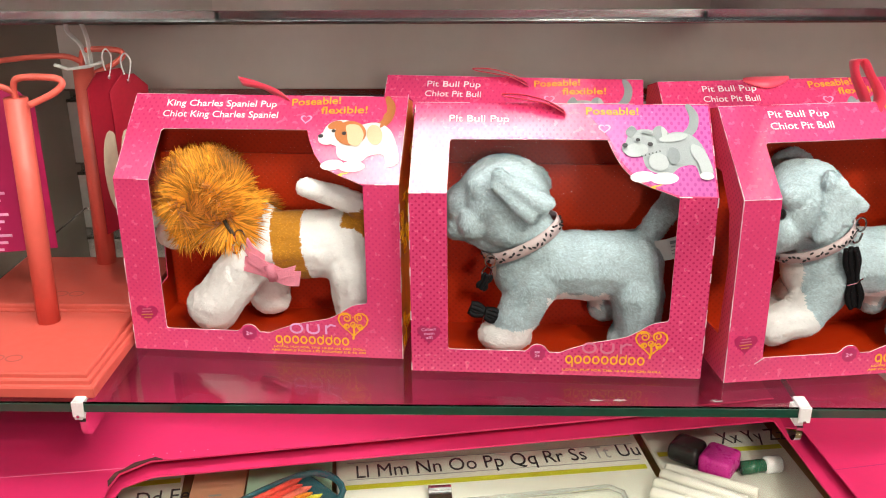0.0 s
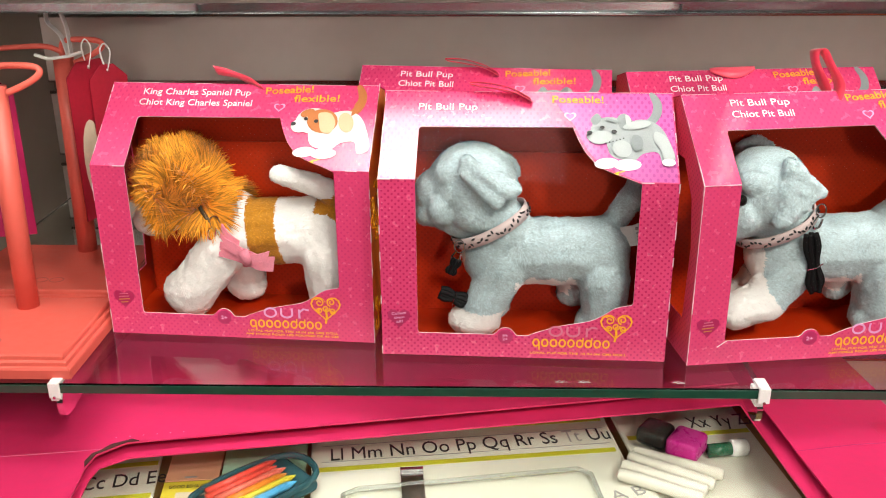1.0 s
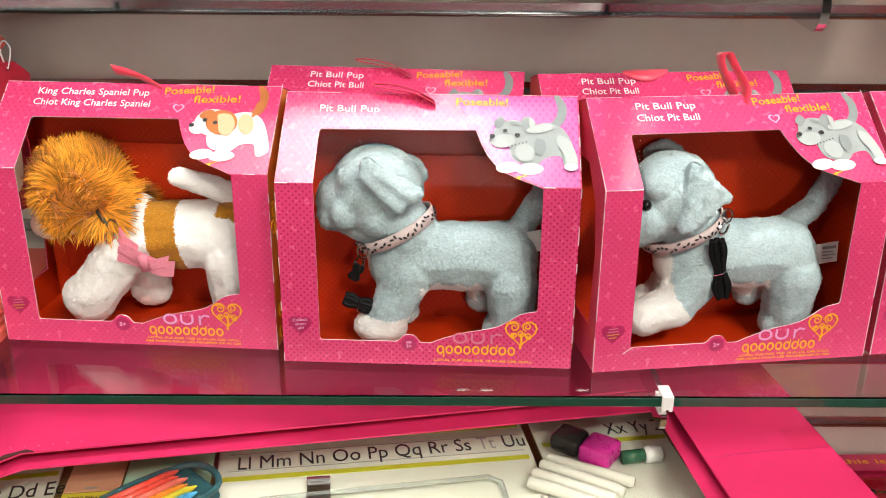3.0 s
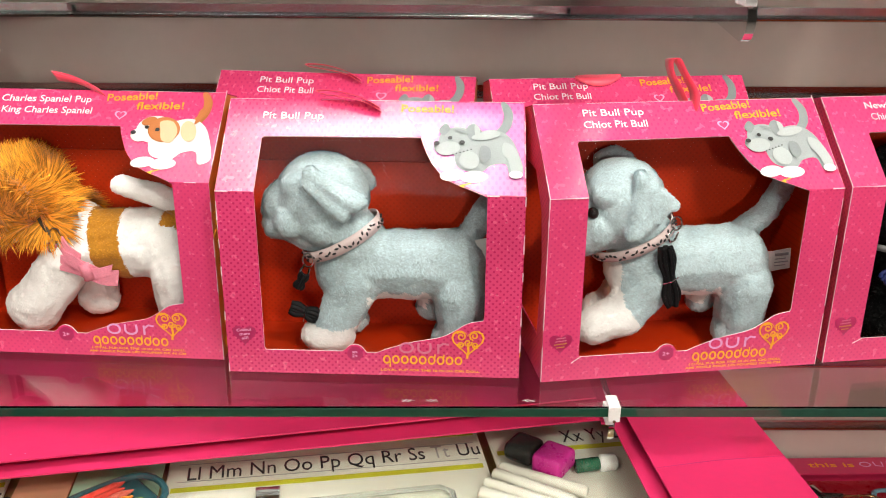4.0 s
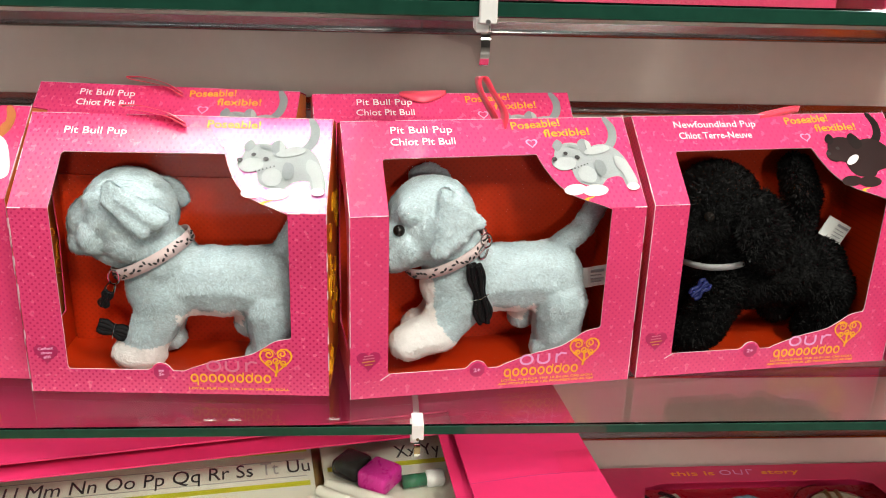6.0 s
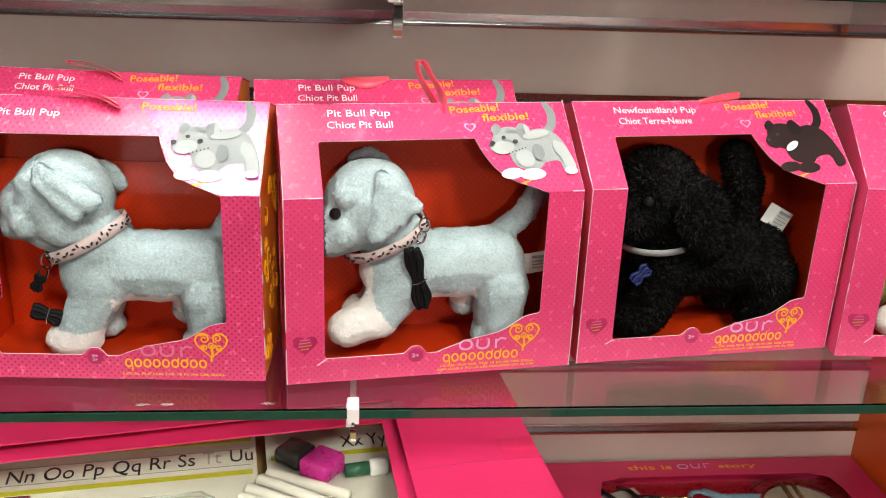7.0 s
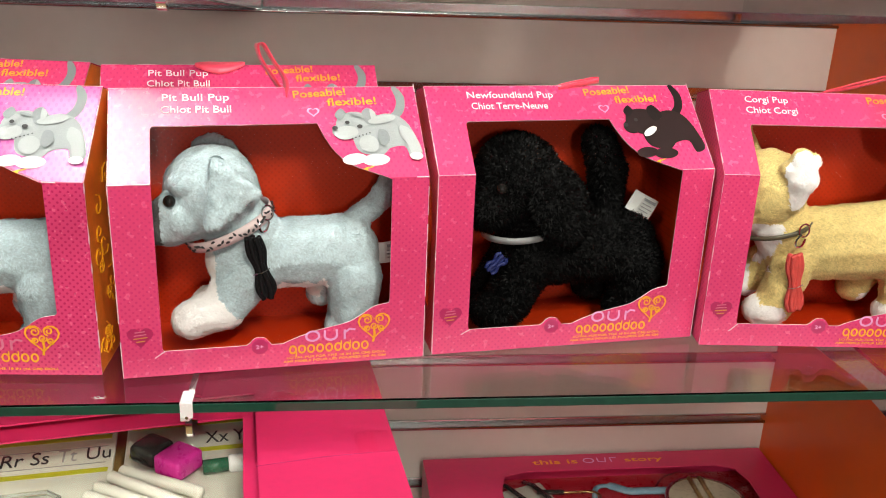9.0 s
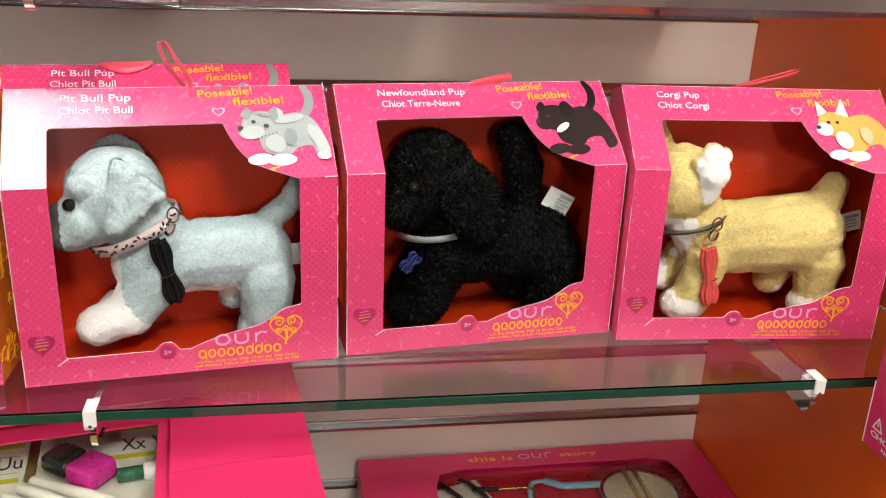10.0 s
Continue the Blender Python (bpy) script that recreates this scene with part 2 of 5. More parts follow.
setting("floor", block(-3.2, 3.6, -3.6, 1.2, -0.05, 0.0), M_FLOOR, "plain tiled shop floor under the shelf bay", "floor")
setting("ceiling", block(-3.2, 3.6, -3.6, 1.2, 3.1, 3.15), M_ROOM, "plain grey shop ceiling over the shelf bay", "ceiling")
setting("wall_north", block(-3.2, 3.6, 1.05, 1.2, 0.0, 3.1), M_ROOM, "grey wall behind the slatted display bay", "wall")
setting("wall_south", block(-3.2, 3.6, -3.7, -3.6, 0.0, 3.1), M_ROOM, "plain grey wall across the shop aisle", "wall")
setting("wall_west", block(-3.3, -3.2, -3.6, 1.2, 0.0, 3.1), M_ROOM, "plain grey end wall of the shop", "wall")
setting("wall_east", block(3.6, 3.7, -3.6, 1.2, 0.0, 3.1), M_ROOM, "plain grey end wall of the shop", "wall")
setting("panel_left", block(LEFT - 0.03, LEFT, 0.42, 1.05, 0.0, 2.6, 0.002), M_GREY, "grey-beige laminate side panel of the shelf bay", "side panel")
setting("panel_right", block(RIGHT, RIGHT + 0.03, 0.42, 1.05, 0.0, 2.6, 0.002), M_ORANGE, "orange painted side panel of the shelf bay", "side panel")

slatwall = tagged(new("slat_wall"), "beige laminate slat wall with aluminium channel inserts", "slat wall", kind="structure")
PITCH, GROOVE = 0.0845, 0.014
for k in range(-9, 14):
    z = 1.393 - PITCH * k
    top, low = z - GROOVE / 2, z - PITCH + GROOVE / 2
    part("slat", block(LEFT, RIGHT, WALL, 1.034, low, top, 0.0008, 1), M_SLAT, slatwall)
    bm = bmesh.new()
    block(LEFT, RIGHT, 1.030, 1.036, z - 0.0145, z + 0.0145, bm=bm)
    block(LEFT, RIGHT, WALL - 0.0012, 1.030, z + 0.0052, z + 0.0072, bm=bm)
    block(LEFT, RIGHT, WALL + 0.0008, 1.030, z - 0.0070, z - 0.0054, bm=bm)
    tube([(LEFT, WALL + 0.0004, z - 0.0062), (RIGHT, WALL + 0.0004, z - 0.0062)], 0.0019, 14, bm=bm)
    for f in bm.faces:
        f.smooth = len(f.verts) == 4 and abs(f.normal.x) < 0.5 and f.calc_area() < 0.002
    part("channel", bm, M_METAL, slatwall, "aluminium channel insert")


def glass_shelf(z, front, label):
    g = holder("glass_shelf", Matrix.Translation((0, 0, z)), label, "shelf", "glass shelves")
    pane = part("glass_pane", block(LEFT + 0.004, RIGHT - 0.004, front + 0.0008, WALL - 0.003, -0.008, 0.0, 0.0006, 1), M_GLASS, g)
    pane.visible_shadow = False
    edge = part("polished_edge", block(LEFT + 0.004, RIGHT - 0.004, front - 0.0004, front + 0.0007, -0.0076, -0.0008, 0.0003, 1), M_GREENEDGE, g, "dark green polished glass edge")
    return g


glass_shelf(SHELF, FRONT, "clear glass shelf with a dark green polished edge")
glass_shelf(1.482, 0.45, "upper clear glass shelf with a dark green edge")
glass_shelf(0.72, 0.5, "lower clear glass shelf under the large boxes")


def bracket(x, z, front, deep, tip):
    """A plate under the glass, from the wall to a round nose, with a plastic clip over the glass edge."""
    b = holder("shelf_bracket", Matrix.Translation((x, front, z)), "chrome shelf bracket with a milky plastic clip, under the glass shelf", "bracket", "shelf brackets")
    length = WALL - front
    prof = [(0.006, -0.0085), (length, -0.0085), (length, -deep), (0.05, -tip * 1.7 - 0.0085)] + [(0.012 - tip * 0.75 * math.sin(a), -0.0085 - tip + tip * math.cos(a)) for a in (math.pi * j / 10 for j in range(10, 0, -1))]
    m = outline([prof], 0.0022)
    remap(m, lambda c: Vector((c.z, c.x, c.y)))
    finish("plate", m, M_CHROME, b)
    bm = block(-0.0042, 0.0042, -0.0025, 0.014, 0.0003, 0.0020, 0.0006, 1)
    block(-0.0042, 0.0042, -0.0030, -0.0006, -0.0105, 0.0020, 0.0006, 1, bm=bm)
    block(-0.0050, 0.0010, 0.001, 0.016, -0.0150, -0.0084, 0.0004, 1, bm=bm)
    clip = part("clip", bm, M_CLIP, b, "milky plastic clip")
    part("screw", tube([(0, -0.0036, -0.0095), (0, -0.003, -0.0095)], 0.0012, 8), M_METAL, clip)
    return b


for x in (-0.222, 0.294, 0.815):
    bracket(x, SHELF, FRONT, 0.06, 0.012)
for x in (-0.22, 0.315, 0.84):
    bracket(x, 1.482, 0.45, 0.094, 0.012)
for x in (-0.22, 0.3, 0.82):
    bracket(x, 0.72, 0.5, 0.06, 0.012)

part_tape = tagged(part("clear_tape", sheet(0.015, 0.083, FRONT - 0.0005, FRONT + 0.012, SHELF + 0.0005)
                        , M_TAPE), "strip of clear sticky tape on the glass shelf edge", "tape")

for i, x in enumerate((0.15, 0.167, 0.236)):
    flake = bmesh.new()
    for k in range(5):
        a = k * 1.3 + i
        tube([(x + 0.003 * math.cos(a) - 0.003, 0.584 + 0.002 * math.sin(a), SHELF + 0.0004), (x + 0.004 * math.cos(a + 2.2), 0.584 + 0.002 * math.sin(a + 2.2), SHELF + 0.0003)], 0.0002, 4, bm=flake)
    tagged(part("sticker_residue", flake, M_RESIDUE), "white scraps of sticker residue on the glass shelf", "residue", "sticker residue", "stuff")

# ---- toy boxes ----
W, FOLD, TOP, RUN, DEEP = 0.2155, 0.141, 0.1925, 0.061, 0.088
BACK = TOP - 0.008  # the lid falls towards the back
SLOPE = math.hypot(RUN, TOP - FOLD)


def on_front(u, s, off):
    """Box-local place on the folded front: u across, s up along the card, off outwards."""
    if s <= FOLD:
        return Vector((u, -off, s))
    f = (s - FOLD) / SLOPE
    nx = Vector((0, -(TOP - FOLD), RUN)) / SLOPE
    return Vector((u, RUN * f, FOLD + (TOP - FOLD) * f)) + nx * off


def stick(name, mesh, mat, parent, u=0.0, s=0.0, off=0.0009, turn=0.0, label=""):
    """Lay a flat print on the front card."""
    c, sn = math.cos(radians(turn)), math.sin(radians(turn))
    remap(mesh, lambda p: on_front(u + c * p.x - sn * p.y, s + sn * p.x + c * p.y, off + p.z))
    return finish(name, mesh, mat, parent, label)


def ch(f):
    return FOLD + f * SLOPE


WINDOW = [(0.0285, 0.019), (0.085, 0.019)] + [(0.0945 - 0.0072 * math.cos(a), 0.0185 + 0.0065 * math.sin(a)) for a in (math.pi * k / 8 for k in range(1, 8))] + [(0.103, 0.0185), (0.109, 0.0185)]
WINDOW += [(p.x, p.y) for p in spline([(0.111, 0.0185, 0), (0.119, 0.022, 0), (0.136, 0.0275, 0), (0.157, 0.032, 0), (0.167, 0.037, 0), (0.177, 0.0435, 0), (0.188, 0.046, 0)], 4)]
WINDOW += [(0.189, 0.048)] + [(p.x, p.y) for p in spline([(0.189, FOLD - 0.001, 0), (0.180, ch(0.04), 0), (0.163, ch(0.14), 0), (0.152, ch(0.277), 0), (0.145, ch(0.45), 0), (0.141, ch(0.598), 0)], 4)]
WINDOW += [(0.029, ch(0.588)), (0.0272, ch(0.565)), (0.0272, FOLD), (0.0275, 0.021)]


def cut_front(mesh):
    bm = bmesh.new()
    bm.from_mesh(mesh)
    bpy.data.meshes.remove(mesh)
    bmesh.ops.bisect_plane(bm, geom=[*bm.verts, *bm.edges, *bm.faces], plane_co=(0, FOLD, 0), plane_no=(0, 1, 0), dist=1e-6)
    for f in bm.faces:
        f.material_index = 1 if abs(f.normal.z) < 0.5 else 0
    for v in bm.verts:
        v.co = on_front(v.co.x, v.co.y, v.co.z)
    return bm


def puppy_print(kind):
    """Flat printed pup as plain shapes: lists of outline and material."""
    coat, patch, paw = {"spaniel": (M_PW, M_PB, M_PW), "bull": (M_PG, M_PGD, M_PW), "black": (M_PK, M_PKD, M_PK), "corgi": (M_PT, M_PT, M_PW)}[kind]
    shapes = [
        (spl([(0.039, 0.037), (0.046, 0.045), (0.0475, 0.056), (0.043, 0.064), (0.040, 0.063), (0.042, 0.054), (0.040, 0.046), (0.035, 0.040)]), patch if kind != "corgi" else None),
        (spl([(0.013, 0.034), (0.024, 0.040), (0.036, 0.043), (0.046, 0.037), (0.052, 0.022), (0.053, 0.012), (0.046, 0.009), (0.043, 0.018), (0.034, 0.017), (0.028, 0.012), (0.016, 0.014), (0.012, 0.022)]), coat),
        (ellipse(0.011, 0.0095, 0.0075, 0.004, 8), paw),
        (ellipse(0.024, 0.0085, 0.0085, 0.0042, 4), paw),
        (ellipse(0.0145, 0.034, 0.0125, 0.0105, -8), coat),
        (ellipse(0.0055, 0.030, 0.0062, 0.0055, 10), M_PW if kind in ("spaniel", "corgi") else coat),
    ]
    if kind == "corgi":
        shapes += [([(0.003, 0.040), (0.004, 0.054), (0.0105, 0.0445)], M_PW), ([(0.016, 0.043), (0.023, 0.056), (0.025, 0.040)], M_PW), (ellipse(0.017, 0.034, 0.006, 0.007), M_PT), (ellipse(0.0155, 0.0355, 0.0014, 0.0014), M_INK), (ellipse(0.017, 0.021, 0.006, 0.007, 10), M_PW), (ellipse(0.049, 0.011, 0.005, 0.003), M_PW), (spl([(0.030, 0.030), (0.036, 0.031), (0.038, 0.024), (0.034, 0.018), (0.030, 0.022)]), M_PBL)]
    elif kind == "spaniel":
        shapes += [(ellipse(0.020, 0.034, 0.0105, 0.0095, -20), M_PB), (ellipse(0.036, 0.033, 0.005, 0.008, 15), M_PBL)]
        shapes += [(spl([(0.017, 0.040), (0.025, 0.040), (0.029, 0.032), (0.026, 0.024), (0.020, 0.026), (0.018, 0.033)]), M_PBL), (ellipse(0.0095, 0.040, 0.005, 0.003, 25), M_PB), (ellipse(0.016, 0.0335, 0.0015, 0.0014), M_INK), (spl([(0.039, 0.038), (0.0445, 0.044), (0.046, 0.051), (0.0415, 0.050), (0.040, 0.045)]), M_PB)]
    else:
        shapes += [(spl([(0.002, 0.042), (0.006, 0.047), (0.009, 0.043), (0.005, 0.038)]), patch), (spl([(0.019, 0.044), (0.024, 0.047), (0.029, 0.039), (0.024, 0.034), (0.020, 0.037)]), patch)]
    if kind == "bull":
        shapes += [(ellipse(0.008, 0.0285, 0.0075, 0.005, 12), M_PGL), (ellipse(0.021, 0.020, 0.006, 0.0065, 20), M_PGL)]
        shapes += [(ellipse(0.031, 0.038, 0.009, 0.003, 12), M_PGL), (spl([(0.042, 0.033), (0.048, 0.030), (0.0515, 0.021), (0.0525, 0.013), (0.047, 0.0115), (0.0445, 0.020), (0.041, 0.026)]), M_PGL), (spl([(0.028, 0.030), (0.033, 0.029), (0.034, 0.022), (0.030, 0.018), (0.027, 0.022)]), M_PGD)]
        shapes += [(ellipse(0.049, 0.010, 0.0042, 0.0028, 0), M_PW), (ellipse(0.0155, 0.041, 0.004, 0.0011, -15), M_PGD), (ellipse(0.0165, 0.0325, 0.0017, 0.0015), M_INK), (spl([(0.024, 0.0455), (0.027, 0.043), (0.027, 0.038), (0.0245, 0.037)]), M_PGL)]
        shapes += [(ellipse(0.011 + 0.0022 * k, 0.0235 + 0.0007 * k, 0.0005, 0.0005, n=8), M_INK) for k in range(6)]
    shapes += [(ellipse(0.001, 0.031, 0.0018, 0.0015), M_INK), (ellipse(0.009, 0.035, 0.0014, 0.0013), M_INK)]
    if kind == "black":
        shapes += [(ellipse(0.017, 0.0255, 0.006, 0.0025, 35), M_PW)]
    return [s for s in shapes if s[1]]


def spl(points):
    return [(p.x, p.y) for p in spline([(x, y, 0) for x, y in points], 4, True)]


M_GOLDPRINT = material("dull_gold_print", (0.6, 0.25, 0.06), 0.5)
M_FAINT = material("faint_pink_print", (0.62, 0.16, 0.26), 0.5)
M_PW = material("print_white", (0.66, 0.65, 0.65), 0.5, shine=0.25)
M_PB = material("print_brown", (0.44, 0.15, 0.045), 0.5, shine=0.25, vary=0.15, scale=300)
M_PBL = material("print_tan", (0.65, 0.42, 0.25), 0.45, vary=0.15, scale=300)
M_PG = material("print_grey", (0.30, 0.335, 0.34), 0.5, shine=0.25, vary=0.18, scale=250)
M_PGL = material("print_light_grey", (0.38, 0.415, 0.42), 0.5, shine=0.25, vary=0.12, scale=250)
M_PGD = material("print_dark_grey", (0.22, 0.25, 0.255), 0.5, shine=0.25, vary=0.18, scale=250)
M_PK = material("print_black", (0.022, 0.012, 0.012), 0.5, shine=0.2, vary=0.2, scale=250)
M_PKD = material("print_soft_black", (0.012, 0.008, 0.008), 0.5, shine=0.2)
M_PT = material("print_golden", (0.66, 0.34, 0.08), 0.5, shine=0.25, vary=0.15, scale=250)


def swirl(cx, cy, r, turns=1.3, start=0.0, n=14):
    pts = []
    for k in range(n):
        a = start + k / (n - 1) * turns * math.tau
        q = r * (0.25 + 0.75 * k / (n - 1))
        pts.append((cx + q * math.cos(a), cy + q * math.sin(a), 0))
    return pts


def print_line(points, width, thick=0.0001):
    """A flat printed stroke."""
    bm = bmesh.new()
    band(points, [tuple(Vector((0, 0, 1)).cross((Vector(points[min(i + 1, len(points) - 1)]) - Vector(points[max(i - 1, 0)])).normalized()) * width) for i in range(len(points))], thick, bm)
    mesh = bpy.data.meshes.new("stroke")
    bm.to_mesh(mesh)
    bm.free()
    return mesh


def joined(meshes):
    bm = bmesh.new()
    for m in meshes:
        bm.from_mesh(m)
        bpy.data.meshes.remove(m)
    out = bpy.data.meshes.new("joined")
    bm.to_mesh(out)
    bm.free()
    return out


def toy_box(x, y, yaw, lines, kind, label, french=True, ribbon="flat", ribbon_u=0.1, worn=0.5, seed=1, badge="2+"):
    rnd = random.Random(seed)
    card = M_PINK_SOFT if french else M_PINK
    box = holder("toy_box", pose(x, y, SHELF + 0.0006, 0, 0, yaw), label, "toy box", "plush pup boxes")
    # front card with its cut-out window
    panel = part("front_panel", cut_front(outline([[(0, 0), (W, 0), (W, FOLD + SLOPE), (0, FOLD + SLOPE)], WINDOW], 0.0005)), [card, M_EDGE], box)
    # shell: back, floor, top, right side, left side with a window of its own
    side = [(0, 0), (DEEP, 0), (DEEP, BACK), (RUN, TOP), (0, FOLD)]
    hole = [(0.018, 0.03), (0.014, 0.09), (0.021, 0.125), (0.042, 0.15), (0.074, 0.15), (0.079, 0.09), (0.074, 0.03)]
    m = outline([side], 0.0005)
    remap(m, lambda c: Vector((W - 0.0011 + c.z, 0.0008 + c.x * 0.99, c.y * 0.998)))
    for f in m.polygons:
        f.material_index = int(f.center.x < W - 0.0012)
    finish("side_panel", m, [M_SIDE, M_INSIDE], box, "orange side panel with yellow scrolls")
    bm = bmesh.new()
    for k in range(26):
        yy, zz = rnd.uniform(0.008, 0.08), rnd.uniform(0.01, 0.15)
        if zz > FOLD - 0.01 and yy < 0.045:
            continue
        pts = [(W + 0.0001, yy + p[0], zz + p[1]) for p in swirl(0, 0, rnd.uniform(0.006, 0.011), rnd.uniform(0.8, 1.5), rnd.uniform(0, 6), 9)]
        tube(pts, 0.0006, 4, bm=bm)
    tagged(part("scroll_print", bm, M_YELLOWPRINT, box, "printed yellow scrolls"), kind="stuff")
    m = outline([side, [(q[0], q[1]) for q in hole]], 0.0005)
    remap(m, lambda c: Vector((0.0006 + c.z, 0.0008 + c.x * 0.99, c.y * 0.998)))
    for f in m.polygons:
        f.material_index = int(f.center.x > 0.0007)
    finish("side_panel", m, [M_PINK_SIDE, M_INSIDE], box, "pink side panel with a cut-out window")
    part("back_panel", block(0.0015, W - 0.0015, DEEP - 0.0012, DEEP, 0.0012, BACK - 0.001), M_INSIDE, box, "orange inner card")
    part("base_panel", block(0.0015, W - 0.0015, 0.001, DEEP - 0.001, 0.0003, 0.0013), M_INSIDE, box)
    bm = block(0.0003, W - 0.0003, RUN + 0.0002, DEEP + 0.0004, TOP - 0.0006, TOP + 0.0004)
    for v in bm.verts:
        v.co.z -= (v.co.y - RUN) / (DEEP - RUN) * (TOP - BACK)
    part("top_panel", bm, card, box)
    # inner tray step seen behind the pup
    if worn < 0.7:
        part("inner_card", block(0.004, W - 0.004, DEEP - 0.0045, DEEP - 0.003, 0.0014, 0.14), M_INSIDE, box)
    ac = part("clear_window", cut_front(outline([[(0.022, 0.014), (0.195, 0.014), (0.195, FOLD), (0.15, ch(0.68)), (0.022, ch(0.68))]], 0.0)), [M_ACETATE, M_ACETATE], box, "clear acetate window")
    ac.location = (0, 0.0012, -0.0004)
    ac.visible_shadow = False
    # worn white fold lines
    bm = bmesh.new()
    for u0 in [k * W / 24 for k in range(24)]:
        if rnd.random() < worn * 0.8 and not (0.027 < u0 + 0.004 < 0.189):
            tube([(u0, -0.0005, FOLD + 0.0002), (u0 + W / 24, -0.0005, FOLD + 0.0002)], rnd.uniform(0.0002, 0.0005), 4, bm=bm)
    for zz in [k * FOLD / 20 for k in range(20)]:
        for uu in (0.0, W):
            if rnd.random() < worn:
                tube([(uu, -0.0004, zz), (uu, -0.0004, zz + FOLD / 20)], rnd.uniform(0.0002, 0.0005), 4, bm=bm)
    for k in range(16):
        if rnd.random() < worn:
            a, b = on_front(W - 0.0002 if k % 2 else 0.0002, ch(k / 16), 0.0004), on_front(W - 0.0002 if k % 2 else 0.0002, ch((k + 2) / 16.5), 0.0004)
            tube([a, b], rnd.uniform(0.0002, 0.0005), 4, bm=bm)
        if rnd.random() < worn * 1.2:
            tube([(k * W / 16, RUN, TOP + 0.0002), ((k + 1) * W / 16, RUN, TOP + 0.0002)], 0.0004, 4, bm=bm)
    if worn > 0.7:
        tube([on_front(0.029, 0.019, 0.0005), on_front(0.022, 0.012 + 0.004 * rnd.random(), 0.0005)], 0.0004, 4, bm=bm)
    tagged(part("worn_edges", bm, M_EDGE, box, "whitened worn card folds"), kind="stuff")
    # printing
    if not french:
        zone = [(0.125, ch(0.99))] + [(p.x, p.y) for p in spline([(0.132, ch(0.8), 0), (0.142, ch(0.62), 0), (0.147, ch(0.46), 0), (0.154, ch(0.29), 0), (0.165, ch(0.155), 0), (0.181, ch(0.05), 0), (0.190, ch(0.008), 0)], 4)] + [(W - 0.0012, ch(0.008)), (W - 0.0012, ch(0.99))]
        stick("corner_print", outline([zone], 0.00005), M_LILAC, panel, off=0.0006, label="lilac dotted corner print")
    for i, (txt, u0, u1) in enumerate(lines):
        f = (0.78 if not french else 0.855 - 0.13 * i)
        stick("lettering", words(txt, u1 - u0, 0.0060, 0.004), M_WHITE, panel, u0, ch(f), label="white lettering")
    stick("lettering", words("Poseable!", 0.038, 0.0066, 0.012), M_YELLOWPRINT, panel, 0.126, ch(0.875), turn=4 if french else 0, label="yellow lettering")
    if french:
        stick("lettering", words("flexible!", 0.036, 0.0066, 0.012), M_YELLOWPRINT, panel, 0.1495, ch(0.785), turn=2, label="yellow lettering")
    stick("heart_print", outline([heart(0.139, ch(0.72), 0.0046), heart(0.139, ch(0.72), 0.0032)], 0.00005), M_HEART, box)
    for i, (poly, mat) in enumerate(puppy_print(kind)):
        poly = [(a * 1.16, b * 1.17) for a, b in poly]
        stick("pup_print", outline([poly], 0.00003), mat, panel, 0.1515, ch(0.06), off=0.0008 + 0.00012 * i)
    stick("arrow_print", joined([print_line([(0.0, 0.0, 0), (0.004, 0.0012, 0), (0.008, 0.004, 0)], 0.0009), outline([[(-0.003, -0.0006), (0.001, 0.0014), (0.0006, -0.0022)]], 0.00005)]), M_YELLOWPRINT, panel, 0.172, ch(0.10))
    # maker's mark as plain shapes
    mark = [outline([ellipse(0.005, 0.004, 0.0046, 0.0038), ellipse(0.005, 0.004, 0.0032, 0.0025)], 0.00005),
            print_line([(p.x, p.y, 0) for p in spline([(0.0125, 0.0075, 0), (0.0125, 0.0025, 0), (0.016, 0.0008, 0), (0.0195, 0.0025, 0), (0.0195, 0.0075, 0)], 4)], 0.0014),
            print_line([(0.0245, 0.0005, 0), (0.0245, 0.007, 0)], 0.0014), print_line([(0.0245, 0.005, 0), (0.0275, 0.0073, 0), (0.031, 0.0066, 0)], 0.0013)]
    for v in (q for m in mark for q in m.vertices):
        v.co.x, v.co.y = v.co.x * 1.2, v.co.y * 1.2
    stick("maker_mark", joined(mark), M_LOGO if french else M_FAINT, panel, 0.1265, 0.0185)
    row = []
    for k in range(9):
        cx = 0.003 + k * 0.0066
        row.append(outline([ellipse(cx, 0.0036, 0.0029, 0.0036), ellipse(cx, 0.0036, 0.0016, 0.0022)], 0.00005))
        if k in (0, 5, 6):
            row.append(print_line([(cx + 0.0024, 0.0055 if k else 0.002, 0), (cx + 0.0024, 0.0085 if k else -0.0025, 0)], 0.001))
    stick("maker_mark", joined(row), M_YELLOWPRINT, panel, 0.115, 0.0098)
    tree = [outline([heart(0, 0, 0.0122), heart(0, 0, 0.0108)], 0.00005)]
    for cx, cy, r, st in ((-0.005, 0.004, 0.0038, 0), (0.0045, 0.0045, 0.0036, 2), (0.0, -0.001, 0.003, 4), (-0.005, -0.003, 0.0024, 1), (0.0055, -0.003, 0.0026, 3)):
        tree.append(print_line(swirl(cx, cy, r, 1.4, st, 16), 0.0011))
    tree.append(print_line([(0.0, -0.001, 0), (0.0005, -0.008, 0), (-0.0005, -0.014, 0)], 0.0017))
    stick("maker_mark", joined(tree), M_YELLOWPRINT, panel, 0.1775, 0.0295)
    stick("lettering", words("LOYAL PUP FOR THE 18 IN (46 CM) DOLL", 0.073, 0.0017, 0.01), M_YELLOWPRINT, panel, 0.1135, 0.0062 if french else 0.004)
